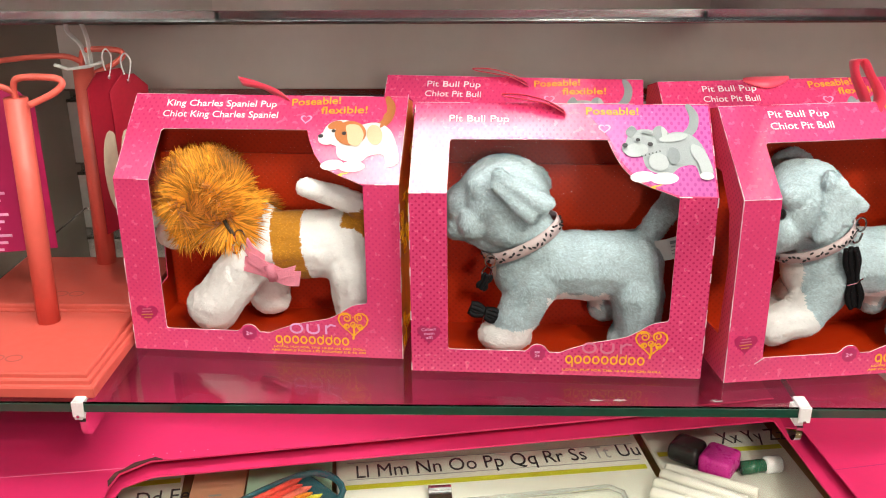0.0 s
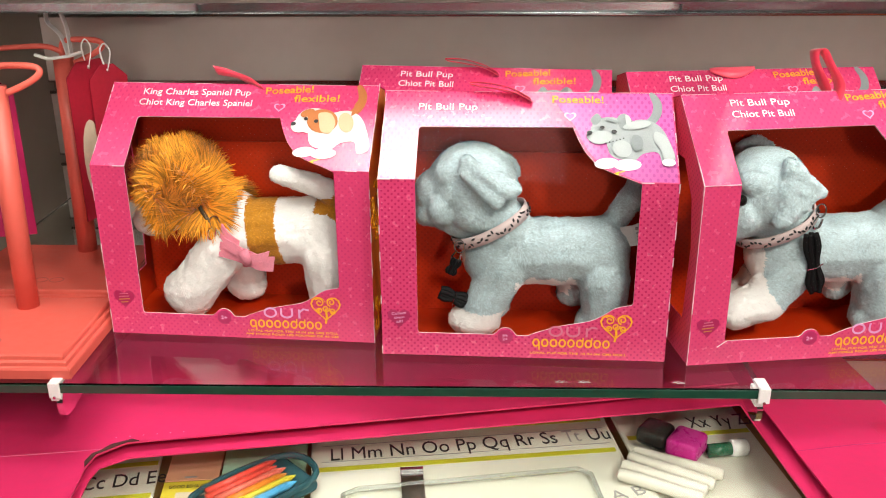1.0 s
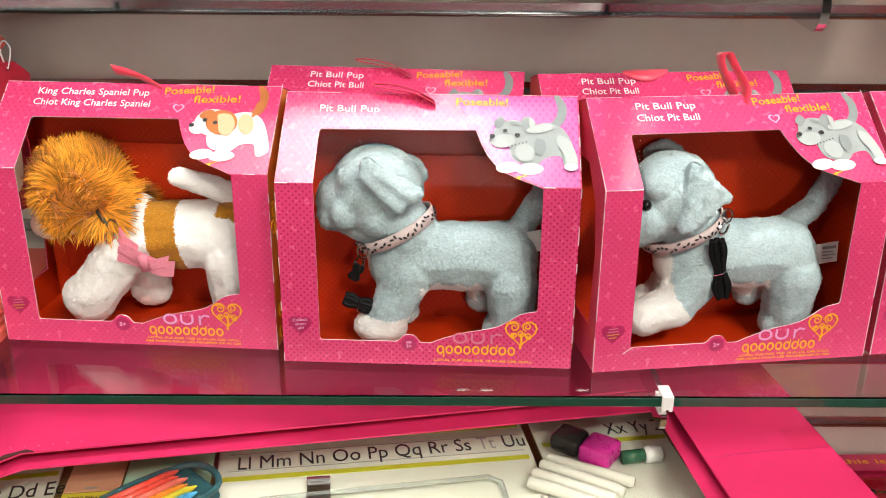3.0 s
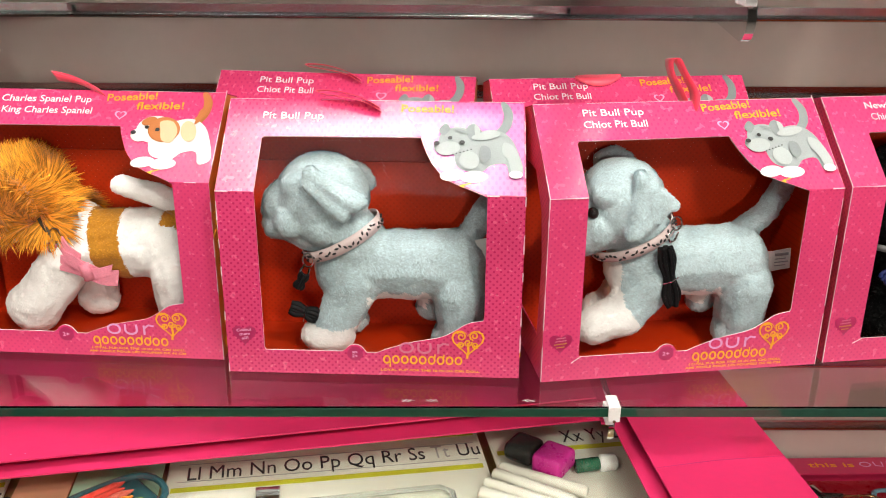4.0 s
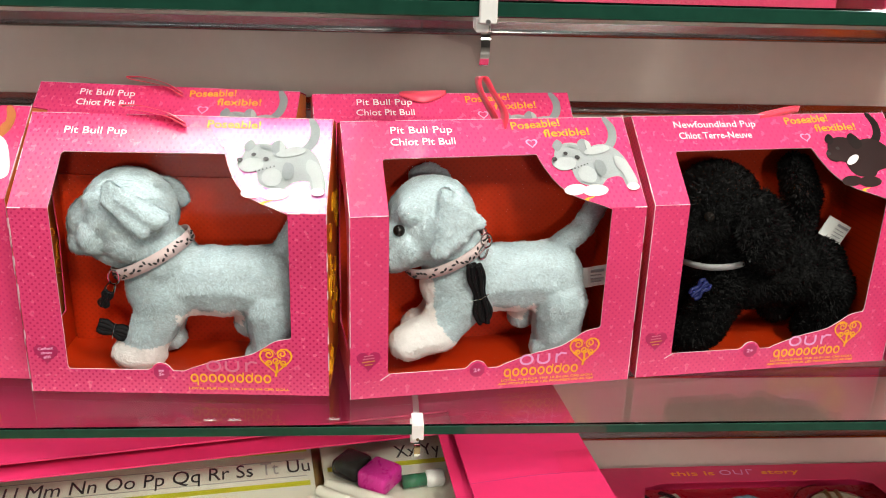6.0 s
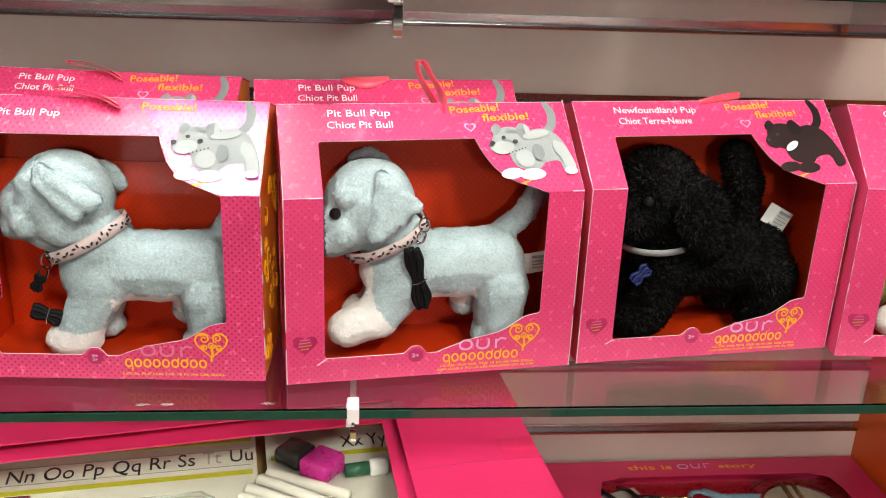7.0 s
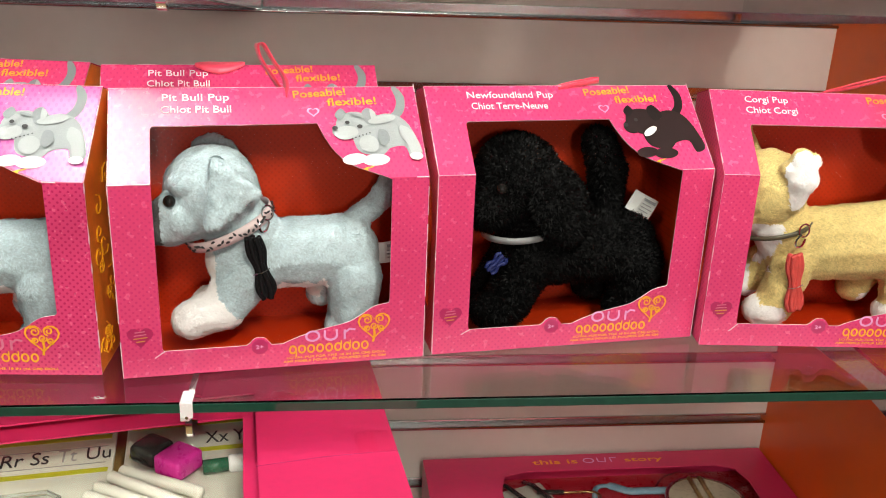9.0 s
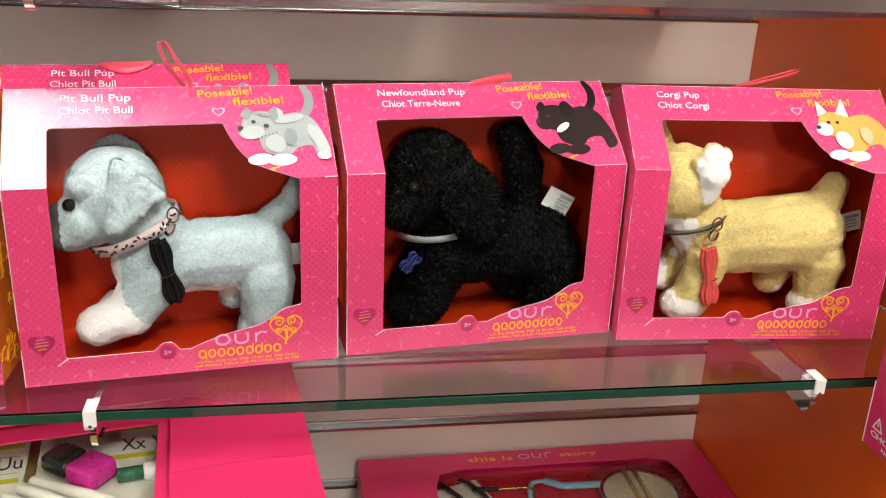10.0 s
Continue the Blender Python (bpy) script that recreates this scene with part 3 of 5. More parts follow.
    if french:
        stick("lettering", words("AMI FIDELE POUR LES POUPEES DE 46 CM", 0.0755, 0.0017, 0.01), M_YELLOWPRINT, panel, 0.111, 0.0032)
    stick("badge_print", outline([ellipse(0.0945, 0.0175, 0.0058, 0.0058)], 0.00005), M_PINK_DARK, panel, off=0.0006)
    for i, word in enumerate(badge.split()):
        tall = 0.003 if badge == "2+" else 0.0022
        stick("lettering", words(word, tall * 1.75, tall, 0.02), M_HEART, panel, 0.0943 - tall * 0.87, 0.016 if badge == "2+" else 0.018 - 0.0034 * i)
    stick("heart_badge", outline([heart(0.0133, 0.0315, 0.0088)], 0.00005), M_PINK_DARK, panel, off=0.0006)
    if not french:
        for i, w in enumerate(("Collect", "them", "all!")):
            stick("lettering", words(w, (0.011, 0.008, 0.005)[i], 0.0021, 0.01), M_HEART, panel, (0.0078, 0.0095, 0.0112)[i], 0.0335 - 0.0032 * i, turn=6)
    else:
        for i, w in enumerate((0.007, 0.0085, 0.0095, 0.006)):
            stick("print_bar", outline([[(0, 0), (w, 0), (w, 0.0008), (0, 0.0008)]], 0.00005), M_GOLDPRINT if i > 1 else M_FAINT, panel, 0.0133 - w / 2, 0.0345 - 0.0024 * i, turn=5)
    # carrying ribbon
    shapes = {"flat": [(0.030, -0.004, -0.004), (0.020, -0.003, 0.003), (0.008, -0.003, 0.008), (-0.006, -0.004, 0.011), (-0.010, 0.003, 0.011), (0.0, 0.007, 0.008), (0.014, 0.006, 0.002), (0.026, 0.004, -0.004)],
              "low": [(0.026, -0.010, -0.005), (0.014, -0.008, 0.001), (-0.002, -0.006, 0.004), (-0.018, -0.004, 0.006), (-0.020, 0.0, 0.007), (-0.006, -0.001, 0.007), (0.012, -0.003, 0.003), (0.025, -0.007, -0.003)],
              "tall": [(0.012, -0.004, -0.006), (0.013, -0.003, 0.006), (0.004, -0.002, 0.021), (-0.002, 0.001, 0.031), (-0.006, 0.004, 0.030), (-0.004, 0.005, 0.021), (0.003, 0.006, 0.009), (0.01, 0.008, -0.002)],
              "sweep": [(-0.02, 0.004, -0.001), (-0.006, 0.0, 0.003), (0.014, -0.003, 0.009), (0.029, -0.002, 0.0135), (0.031, 0.003, 0.0145), (0.014, 0.006, 0.009), (-0.010, 0.008, 0.001), (-0.018, 0.009, -0.002)],
              "creased": [(-0.016, -0.003, -0.002), (-0.004, -0.003, 0.001), (0.010, -0.004, 0.004), (0.017, -0.002, 0.005), (0.012, 0.003, 0.004), (-0.004, 0.004, 0.001), (-0.014, 0.004, -0.002)],
              "wide": [(-0.019, -0.003, 0.001), (-0.010, -0.005, 0.0), (0.0, -0.006, -0.001), (0.010, -0.005, 0.0), (0.020, -0.003, 0.002)]}
    path = spline([(ribbon_u + a, RUN + b, TOP + c) for a, b, c in shapes[ribbon]], 5)
    wid = {"flat": (0.001, 0.006, -0.0075), "low": (0.001, 0.007, -0.0025), "tall": (-0.003, 0.011, -0.002), "sweep": (0.001, 0.006, -0.004), "creased": (0.002, 0.004, -0.0055), "wide": (0.0, -0.006, -0.0065)}[ribbon]
    wid = [Vector(wid) * ((0.35 + 0.9 * math.sin(math.pi * i / (len(path) - 1))) if ribbon == "wide" else 0.9 + 0.12 * math.sin(i * 0.45)) for i in range(len(path))]
    smooth(part("ribbon_handle", band(path, wid, 0.0004), M_RIBBON, box, "coral satin ribbon loop"))
    return box


PLACES = {"spaniel": (-0.208, 0.660, -4.2), "bull_a": (0.015, 0.626, -2.7), "bull_b": (0.246, 0.610, 7.6), "black": (0.4665, 0.641, 7.0), "corgi": (0.682, 0.652, -3.5)}
BULL = [("Pit Bull Pup", 0.0355, 0.081), ("Chiot Pit Bull", 0.0345, 0.082)]
toy_box(*PLACES["spaniel"], [("King Charles Spaniel Pup", 0.027, 0.114), ("Chiot King Charles Spaniel", 0.0255, 0.1165)], "spaniel",
        "hot pink windowed card box holding a tan and white plush pup", ribbon="flat", ribbon_u=0.094, seed=3)
toy_box(*PLACES["bull_a"], [("Pit Bull Pup", 0.026, 0.070)], "bull", "hot pink windowed box with a lilac corner and grey pup",
        french=False, ribbon="low", ribbon_u=0.085, seed=4, badge="age 2+")
toy_box(*PLACES["bull_b"], BULL, "bull", "worn hot pink windowed box turned aslant, with a grey plush pup", ribbon="tall", ribbon_u=0.108, seed=5, worn=0.8)
toy_box(*PLACES["black"], [("Newfoundland Pup", 0.032, 0.1), ("Chiot Terre-Neuve", 0.034, 0.094)], "black",
        "creased hot pink windowed box holding a black curly plush pup", ribbon="creased", ribbon_u=0.122, seed=6, worn=1.0)
toy_box(*PLACES["corgi"], [("Corgi Pup", 0.027, 0.0615), ("Chiot Corgi", 0.0265, 0.0675)], "corgi",
        "hot pink windowed card box holding a golden plush pup", ribbon="sweep", ribbon_u=0.112, seed=7, worn=0.8)
toy_box(-0.019, 0.737, -6.5, BULL, "bull", "hot pink box standing behind the front row on the glass shelf", ribbon="low", ribbon_u=0.095, seed=8)
toy_box(0.219, 0.7035, 6.6, BULL, "bull", "hot pink box standing behind the aslant box on the shelf", ribbon="wide", ribbon_u=0.09, seed=9)


# unseen closed boxes added on the upper shelf to shade the slat wall
def plain_box(x, y, w, d, h, label):
    ob = holder("shade_box", Matrix.Translation((x, y, 1.4826)), label, "toy box", "stock boxes")
    part("carton", block(0, w, 0, d, 0, h, 0.001, 1), M_PINK_PLAIN, ob)
    part("lid_flap", block(0.002, w - 0.002, -0.0012, -0.0002, h - 0.03, h - 0.001), M_PINK_PLAIN, ob)


for x, w, h in ((-0.35, 0.2, 0.2), (-0.12, 0.24, 0.24), (0.15, 0.21, 0.2), (0.385, 0.2, 0.22), (0.62, 0.24, 0.2)):
    plain_box(x, 0.66, w, 0.3, h, "unseen closed pink box on the upper glass shelf, added for its shade")

# ---- plush pups, each one mesh ----
def fur_material(name, color, vary=0.13, island=0.06, rough=0.85, sheen=0.2, pile=120, shine=0.15):
    return material(name, color, rough, vary=vary, scale=pile, island=island, sheen=sheen, shine=shine, bump=0.2, bump_scale=700)


F_GREY = fur_material("grey_plush", (0.49, 0.61, 0.645), 0.28, 0.07, pile=130)
F_WHITE = fur_material("white_plush", (0.93, 0.925, 0.91), 0.02, 0.02, sheen=0.4)
F_CREAM = fur_material("cream_plush", (0.86, 0.82, 0.79), 0.04, 0.04)
F_GOLD = fur_material("golden_brown_plush", (0.55, 0.24, 0.02), 0.1, 0.1)
F_LONG = fur_material("long_orange_fur", (0.80, 0.34, 0.03), 0.12, 0.25, 0.55)
F_BLACK = fur_material("black_curly_plush", (0.0025, 0.0026, 0.0027), 0.2, 0.35, 0.5, 0.0, shine=0.095)
F_TAN = fur_material("golden_tan_plush", (0.70, 0.57, 0.235), 0.22, 0.07, pile=130)
F_MUZZLE = fur_material("dark_muzzle_plush", (0.10, 0.10, 0.10), 0.1, 0.1)


def E(x, y, z, rx, ry, rz, turn=0, tip=0):
    return ("e", (x, y, z), (rx, ry, rz), turn, tip)


def C(p0, p1, r0, r1):
    return ("c", p0, p1, r0, r1)


def plush(box, prims, coats, region, label, fur=(0.0030, 0.0006, 60000, 0.2), comb=(1, 0, -0.5), wild=0.3, eyes=(), nose=None, long_hair=None, seed=1):
    """A soft toy: shapes in millimetres fused to one skin, with a pile of short hairs on it. y is counted from the box's middle."""
    rng = np.random.default_rng(seed)
    bm = bmesh.new()
    for pr in prims:
        if pr[0] == "e":
            _, c, r, turn, tip = pr
            mat = Matrix.LocRotScale([v / 1000 for v in c], Euler((radians(tip), radians(turn), 0)), [v / 1000 for v in r])
            bmesh.ops.create_icosphere(bm, subdivisions=3, radius=1.0, matrix=mat)
        else:
            _, p0, p1, r0, r1 = pr
            a, b = Vector(p0) / 1000, Vector(p1) / 1000
            n = max(3, int((b - a).length / 0.004))
            for k in range(n + 1):
                f = k / n
                bmesh.ops.create_icosphere(bm, subdivisions=2, radius=(r0 + (r1 - r0) * f) / 1000, matrix=Matrix.Translation(a.lerp(b, f)))
    raw = bpy.data.meshes.new("raw")
    bm.to_mesh(raw)
    bm.free()
    ob = new("raw", raw)
    mod = ob.modifiers.new("fuse", "REMESH")
    mod.mode, mod.voxel_size = "VOXEL", 0.0018
    mod = ob.modifiers.new("soften", "SMOOTH")
    mod.factor, mod.iterations = 0.5, 4
    skin = bpy.data.meshes.new_from_object(ob.evaluated_get(bpy.context.evaluated_depsgraph_get()))
    bpy.data.objects.remove(ob)
    skin.calc_loop_triangles()
    nv = len(skin.vertices)
    co, nrm = np.empty(nv * 3), np.empty(nv * 3)
    skin.vertices.foreach_get("co", co)
    skin.vertices.foreach_get("normal", nrm)
    co, nrm = co.reshape(-1, 3), nrm.reshape(-1, 3)
    lumps = np.array([noise.noise(Vector(p) * 80.0) * 0.0012 + noise.noise(Vector(p) * 230.0) * 0.0008 for p in co])
    co = co + nrm * lumps[:, None]
    tri = np.empty(len(skin.loop_triangles) * 3, np.int32)
    skin.loop_triangles.foreach_get("vertices", tri)
    tri = tri.reshape(-1, 3)
    mid = co[tri].mean(1) * 1000
    kinds = np.array([region(*m) for m in mid], np.int32)
    A, B, D = co[tri[:, 0]], co[tri[:, 1]], co[tri[:, 2]]
    size = np.linalg.norm(np.cross(B - A, D - A), axis=1)
    verts, faces, mats, flags = [co], [tri], [kinds], [np.ones(len(tri), bool)]

    def hairs(pick, length, width, lift, flow, wildness, mat=None, joints=1, droop=0.0, brushed=0.0):
        u, v = rng.random(len(pick)), rng.random(len(pick))
        flip = u + v > 1
        u[flip], v[flip] = 1 - u[flip], 1 - v[flip]
        p = A[pick] + (B - A)[pick] * u[:, None] + (D - A)[pick] * v[:, None]
        n = nrm[tri[pick]].mean(1)
        n /= np.linalg.norm(n, axis=1)[:, None] + 1e-9
        d = (flow(p) if callable(flow) else np.array(flow)) + rng.normal(0, wildness, p.shape)
        if brushed:
            d = d + brushed * np.array([noise.noise_vector(Vector(v) * 70.0) for v in p])
        d -= n * (d * n).sum(1)[:, None]
        d /= np.linalg.norm(d, axis=1)[:, None] + 1e-9
        side = np.cross(n, d)
        L = length * rng.uniform(0.6, 1.2, len(pick))[:, None]
        up = lift * rng.uniform(0.6, 1.4, len(pick))[:, None]
        base = sum(len(x) for x in verts)
        k = len(pick)
        kind = kinds[pick] if mat is None else np.full(k, mat, np.int32)
        w = width * rng.uniform(0.7, 1.3, len(pick))[:, None]
        way = d * np.cos(up) + n * np.sin(up)
        if joints == 1:
            verts.append(np.concatenate([p - side * w, p + side * w, p + way * L]))
            i = np.arange(k)
            faces.append(np.stack([base + i, base + k + i, base + 2 * k + i], 1))
            mats.append(kind)
            flags.append(np.zeros(k, bool))
        else:
            q1 = p + way * L * 0.45
            q2 = p + way * L * 0.85 + np.array((0, 0, -1)) * droop * L * 0.25
            q3 = p + way * L * 1.15 + np.array((0, 0, -1)) * droop * L * 0.6
            verts.append(np.concatenate([p - side * w, p + side * w, q1 - side * w, q1 + side * w, q2 - side * w * 0.6, q2 + side * w * 0.6, q3]))
            i = np.arange(k)
            o = [base + j * k + i for j in range(7)]
            for a, b, c in ((0, 1, 3), (0, 3, 2), (2, 3, 5), (2, 5, 4), (4, 5, 6)):
                faces.append(np.stack([o[a], o[b], o[c]], 1))
                mats.append(kind)
                flags.append(np.zeros(k, bool))

    pick = rng.choice(len(tri), fur[2], p=size / size.sum())
    hairs(pick, fur[0], fur[1], fur[3], comb, wild, brushed=1.8)
    if long_hair:
        test, length, count, mat = long_hair
        ok = np.array([test(*m) for m in mid])
        pick = rng.choice(len(tri), count, p=size * ok / (size * ok).sum())
        whorl = np.array((0.054, -0.02, 0.104))
        def swept(q):
            tuft = np.array([noise.noise_vector(Vector(v) * 60.0) for v in q])
            return (q - whorl) * 34 + np.array((0.1, 0, 0.3)) + tuft * 2.2

        hairs(pick, length, 0.0006, 0.38, swept, 0.14, mat, 3, 0.1)
    for (x, y, z, r), mat in [(e, len(coats) - 1) for e in eyes] + ([(nose, len(coats) - 1)] if nose else []):
        s = bmesh.new()
        bmesh.ops.create_uvsphere(s, u_segments=14, v_segments=9, radius=r / 1000, matrix=Matrix.Translation((x / 1000, y / 1000, z / 1000)))
        bmesh.ops.triangulate(s, faces=s.faces)
        base = sum(len(q) for q in verts)
        s.verts.index_update()
        verts.append(np.array([v.co[:] for v in s.verts]))
        f = np.array([[v.index for v in q.verts] for q in s.faces]) + base
        faces.append(f)
        mats.append(np.full(len(f), mat, np.int32))
        flags.append(np.ones(len(f), bool))
        s.free()
    V, F, Mx, S = np.concatenate(verts), np.concatenate(faces), np.concatenate(mats), np.concatenate(flags)
    mesh = bpy.data.meshes.new("plush_pup")
    mesh.vertices.add(len(V))
    mesh.vertices.foreach_set("co", V.astype(np.float32).ravel())
    mesh.loops.add(len(F) * 3)
    mesh.loops.foreach_set("vertex_index", F.astype(np.int32).ravel())
    mesh.polygons.add(len(F))
    mesh.polygons.foreach_set("loop_start", np.arange(0, len(F) * 3, 3, dtype=np.int32))
    mesh.polygons.foreach_set("material_index", Mx)
    mesh.polygons.foreach_set("use_smooth", S)
    mesh.update(calc_edges=True)
    pup = finish("plush_pup", mesh, coats)
    pup.matrix_world = inside(box)
    return tagged(pup, label, "plush toy", "plush pups")


MID = 0.049


def inside(box, x=0, y=0, z=0):
    """The pose of a place inside a box: millimetres, y from the box's middle."""
    bx, by, yaw = PLACES[box]
    return pose(bx, by, SHELF + 0.0022, 0, 0, yaw) @ Matrix.Translation((x / 1000, MID + y / 1000, z / 1000))


def grey_region(paw_x, white_z=23):
    def f(x, y, z):
        if z < white_z and x < paw_x and y < 2:
            return 1
        if 30 < z < 51 + 0.05 * (x - 98) + 2 * math.sin(x * 0.4) and 101 < x < 148 - 0.3 * abs(z - 46):
            return 1
        if x < 62 and 42 < z < 74 and y > -16:
            return 2
        return 0
    return f


# grey pup looking along the box
plush("bull_a", [
    C((96, 0, 68), (160, 0, 68), 27, 28), E(86, -1, 66, 27, 27, 30), E(166, 0, 64, 25, 28, 32),
    E(67, 0, 121, 35, 32, 34), E(37, 0, 112, 16, 19, 21), E(33, -3, 101, 12, 17, 12), C((50, -4, 100), (66, -2, 98), 17, 22), C((76, 0, 100), (90, 0, 82), 25, 27),
    C((62, -30, 148), (99, -32, 128), 5, 5.5), C((62, -33, 141), (86, -37, 119), 5, 6), C((72, -34, 141), (95, -36, 126), 5.5, 5.5), C((64, -31, 150), (80, -36, 136), 4, 5),
    E(84, 29, 128, 21, 6, 15, 18, 20), E(52, -17, 134, 13, 10, 10), E(46, -18, 108, 13, 10, 14), E(70, -22, 103, 18, 10, 14),
    C((91, -13, 58), (74, -17, 20), 20, 16), E(70, -17, 15, 21, 16, 14.5), C((92, 15, 55), (82, 15, 18), 15, 13), E(80, 15, 13, 18, 13, 12),
    C((170, -13, 52), (171, -14, 16), 21, 17), E(168, -14, 14, 19, 15, 13.5), C((156, 14, 48), (148, 15, 27), 16, 13),
    C((178, 6, 92), (192, 6, 114), 10, 10), C((192, 6, 114), (200, 6, 140), 10, 9)],
    [F_GREY, F_WHITE, F_CREAM, F_MUZZLE, M_EYE], grey_region(97, 26), "grey plush pup with a white paw in its box",
    seed=11)
# grey pup turned a little towards the aisle
plush("bull_b", [
    C((100, 0, 69), (160, 0, 69), 27, 28), E(88, -2, 68, 29, 27, 30), E(164, 0, 64, 25, 28, 33),
    E(66, -4, 120, 34, 32, 34), C((52, -8, 108), (36, -13, 102), 22, 19), E(30, -14, 98, 14, 17, 13), C((76, 0, 102), (90, 0, 84), 25, 27),
    C((70, -30, 148), (94, -33, 126), 5, 5.5), C((70, -33, 144), (64, -38, 106), 5.5, 5), C((77, -34, 140), (74, -38, 112), 6, 5.5), C((84, -34, 134), (82, -37, 118), 6, 6), C((92, -33, 126), (68, -38, 107), 5.5, 5),
    E(70, 27, 142, 18, 7, 13, 18, 20), E(44, -24, 106, 13, 10, 13), E(48, -25, 133, 12, 8, 9), E(34, -20, 113, 9, 10, 10),
    C((92, -12, 62), (70, -17, 34), 21, 17), C((70, -17, 34), (47, -18, 26), 17, 14.5), C((88, 15, 55), (72, 15, 30), 15, 14), E(62, 13, 26, 16, 13, 13),
    C((168, -13, 52), (166, -14, 17), 22, 18), E(164, -14, 14, 19, 15, 13), C((156, 14, 48), (146, 15, 29), 16, 12),
    C((172, 6, 91), (190, 8, 104), 10, 9), C((190, 8, 104), (201, 8, 126), 9, 8.5), C((201, 8, 126), (201, 8, 144), 8.5, 7.5)],
    [F_GREY, F_WHITE, F_CREAM, F_MUZZLE, M_EYE],
    lambda x, y, z: 3 if x < 30 and z > 84 else 1 if z < 58 and x + 0.75 * z < 103 else 1 if x < 66 and 48 < z < 78 and y < 4 else grey_region(20)(x, y, z),
    "grey plush pup with dark muzzle and black lead", eyes=[(37.5, -28.5, 121, 4.4)], seed=12)
# spaniel pup: white with golden patches and a long-haired head
plush("spaniel", [
    C((100, 0, 72), (160, 0, 74), 28, 29), E(96, 0, 74, 25, 27, 28), E(168, 0, 70, 26, 28, 33),
    E(50, 0, 112, 29, 28, 29), C((40, 0, 88), (22, -2, 80), 18, 14), C((62, 0, 95), (92, 0, 84), 22, 24),
    C((90, -13, 66), (60, -17, 27), 21, 20), E(55, -18, 22, 22, 17, 19.5, 40), C((98, 15, 58), (96, 15, 28), 16, 15), E(94, 15, 17, 17, 14, 14),
    C((174, -13, 58), (175, -14, 15), 23, 18), C((164, 14, 50), (160, 15, 18), 15, 12),
    C((139, -20, 127), (168, -15, 117), 8.5, 9.5), C((168, -15, 117), (186, -2, 102), 9.5, 11), E(54, -24, 108, 20, 8, 22), E(54, 24, 108, 20, 8, 22)],
    [F_WHITE, F_GOLD, F_LONG, M_EYE],
    lambda x, y, z: 2 if x < 88 and z > 84 + 0.2 * (x - 20) and z + 0.5 * x > 105 else 1 if (111 - (z - 70) * 0.16 < x < 134 + (80 - z) * 0.16 and z > 40) or (x > 164 and 84 < z < 110 and y > -18) else 0,
    "white and golden plush spaniel pup with shaggy orange head", fur=(0.0020, 0.0005, 36000, 0.2),
    long_hair=(lambda x, y, z: x < 88 and z > 90 and z + 0.7 * x > 114, 0.0185, 15000, 2), seed=13)
# black curly pup
plush("black", [
    C((100, 0, 62), (162, 0, 64), 30, 31), E(90, 0, 62, 30, 28, 30), E(170, 0, 60, 26, 29, 33),
    E(74, 0, 122, 35, 32, 35), C((66, -4, 110), (50, -10, 102), 25, 20), C((82, 0, 100), (94, 0, 78), 25, 27),
    E(97, -37, 111, 23, 8, 35, -22, -8), E(105, -37, 96, 18, 8, 20, -10, -4), E(104, 28, 106, 18, 9, 30, -10, 8),
    C((84, -14, 56), (66, -16, 22), 21, 19), E(60, -16, 17, 22, 17, 16), C((80, 15, 54), (60, 15, 20), 17, 15),
    C((176, -13, 52), (176, -14, 18), 23, 18), E(172, -14, 15, 19, 16, 14.5), C((160, 14, 48), (150, 15, 24), 18, 15),
    C((154, 6, 92), (152, 6, 126), 13, 16), C((152, 6, 126), (142, 6, 148), 16, 13)],
    [F_BLACK, F_WHITE, M_EYE], lambda x, y, z: 0, "black curly plush pup with long drooping ears",
    fur=(0.0042, 0.0007, 42000, 0.6), wild=1.6, eyes=[(53, -31.5, 123, 4.4)], seed=14)
# golden corgi pup with upright ears
plush("corgi", [
    C((98, 0, 69), (166, 0, 74), 31, 34), E(88, 0, 66, 28, 28, 31), E(170, 0, 73, 26, 29, 36),
    E(54, 0, 114, 33, 31, 33), C((46, -2, 102), (30, -5, 97), 22, 16), C((62, 0, 96), (80, 0, 76), 24, 27),
    C((66, -27, 112), (69, -29, 132), 7, 12.5), C((69, -29, 132), (66, -29, 146), 12.5, 10), C((58, -28, 139), (74, -29, 146), 7, 7), C((43, 20, 132), (37, 22, 158), 14, 6),
    C((80, -14, 54), (70, -16, 22), 18, 16), E(64, -16, 16, 20, 15, 14.5), C((70, 15, 50), (56, 15, 28), 14, 12), E(46, 14, 30, 11, 11, 13),
    C((178, -13, 54), (176, -14, 20), 21, 15), E(172, -14, 16, 16, 14, 13), C((160, 14, 48), (150, 15, 26), 17, 14),
    C((180, 0, 100), (186, 0, 114), 14, 12)],
    [F_TAN, F_WHITE, F_CREAM, M_EYE],
    lambda x, y, z: 1 if (z < 24 and (x < 78 - (z - 10) * 0.5 or x > 150)) or (z > 108 and 46 < x < 82 and y < -32) or (x < 62 and 50 < z < 77 and y < 10) or (x < 64 and 77 <= z < 92) or (x < 54 and z < 46) else 0,
    "golden plush corgi pup with upright white-lined ears", fur=(0.0028, 0.00055, 52000, 0.2), seed=15)


# ---- collars, leads and tags ----
def ring(cx, cz, ax, ay, tilt, n=40):
    c, s = math.cos(radians(tilt)), math.sin(radians(tilt))
    return [((cx + ax * math.cos(a) * c) / 1000, ay * math.sin(a) / 1000, (cz + ax * math.cos(a) * s) / 1000) for a in (k * math.tau / n for k in range(n + 1))]


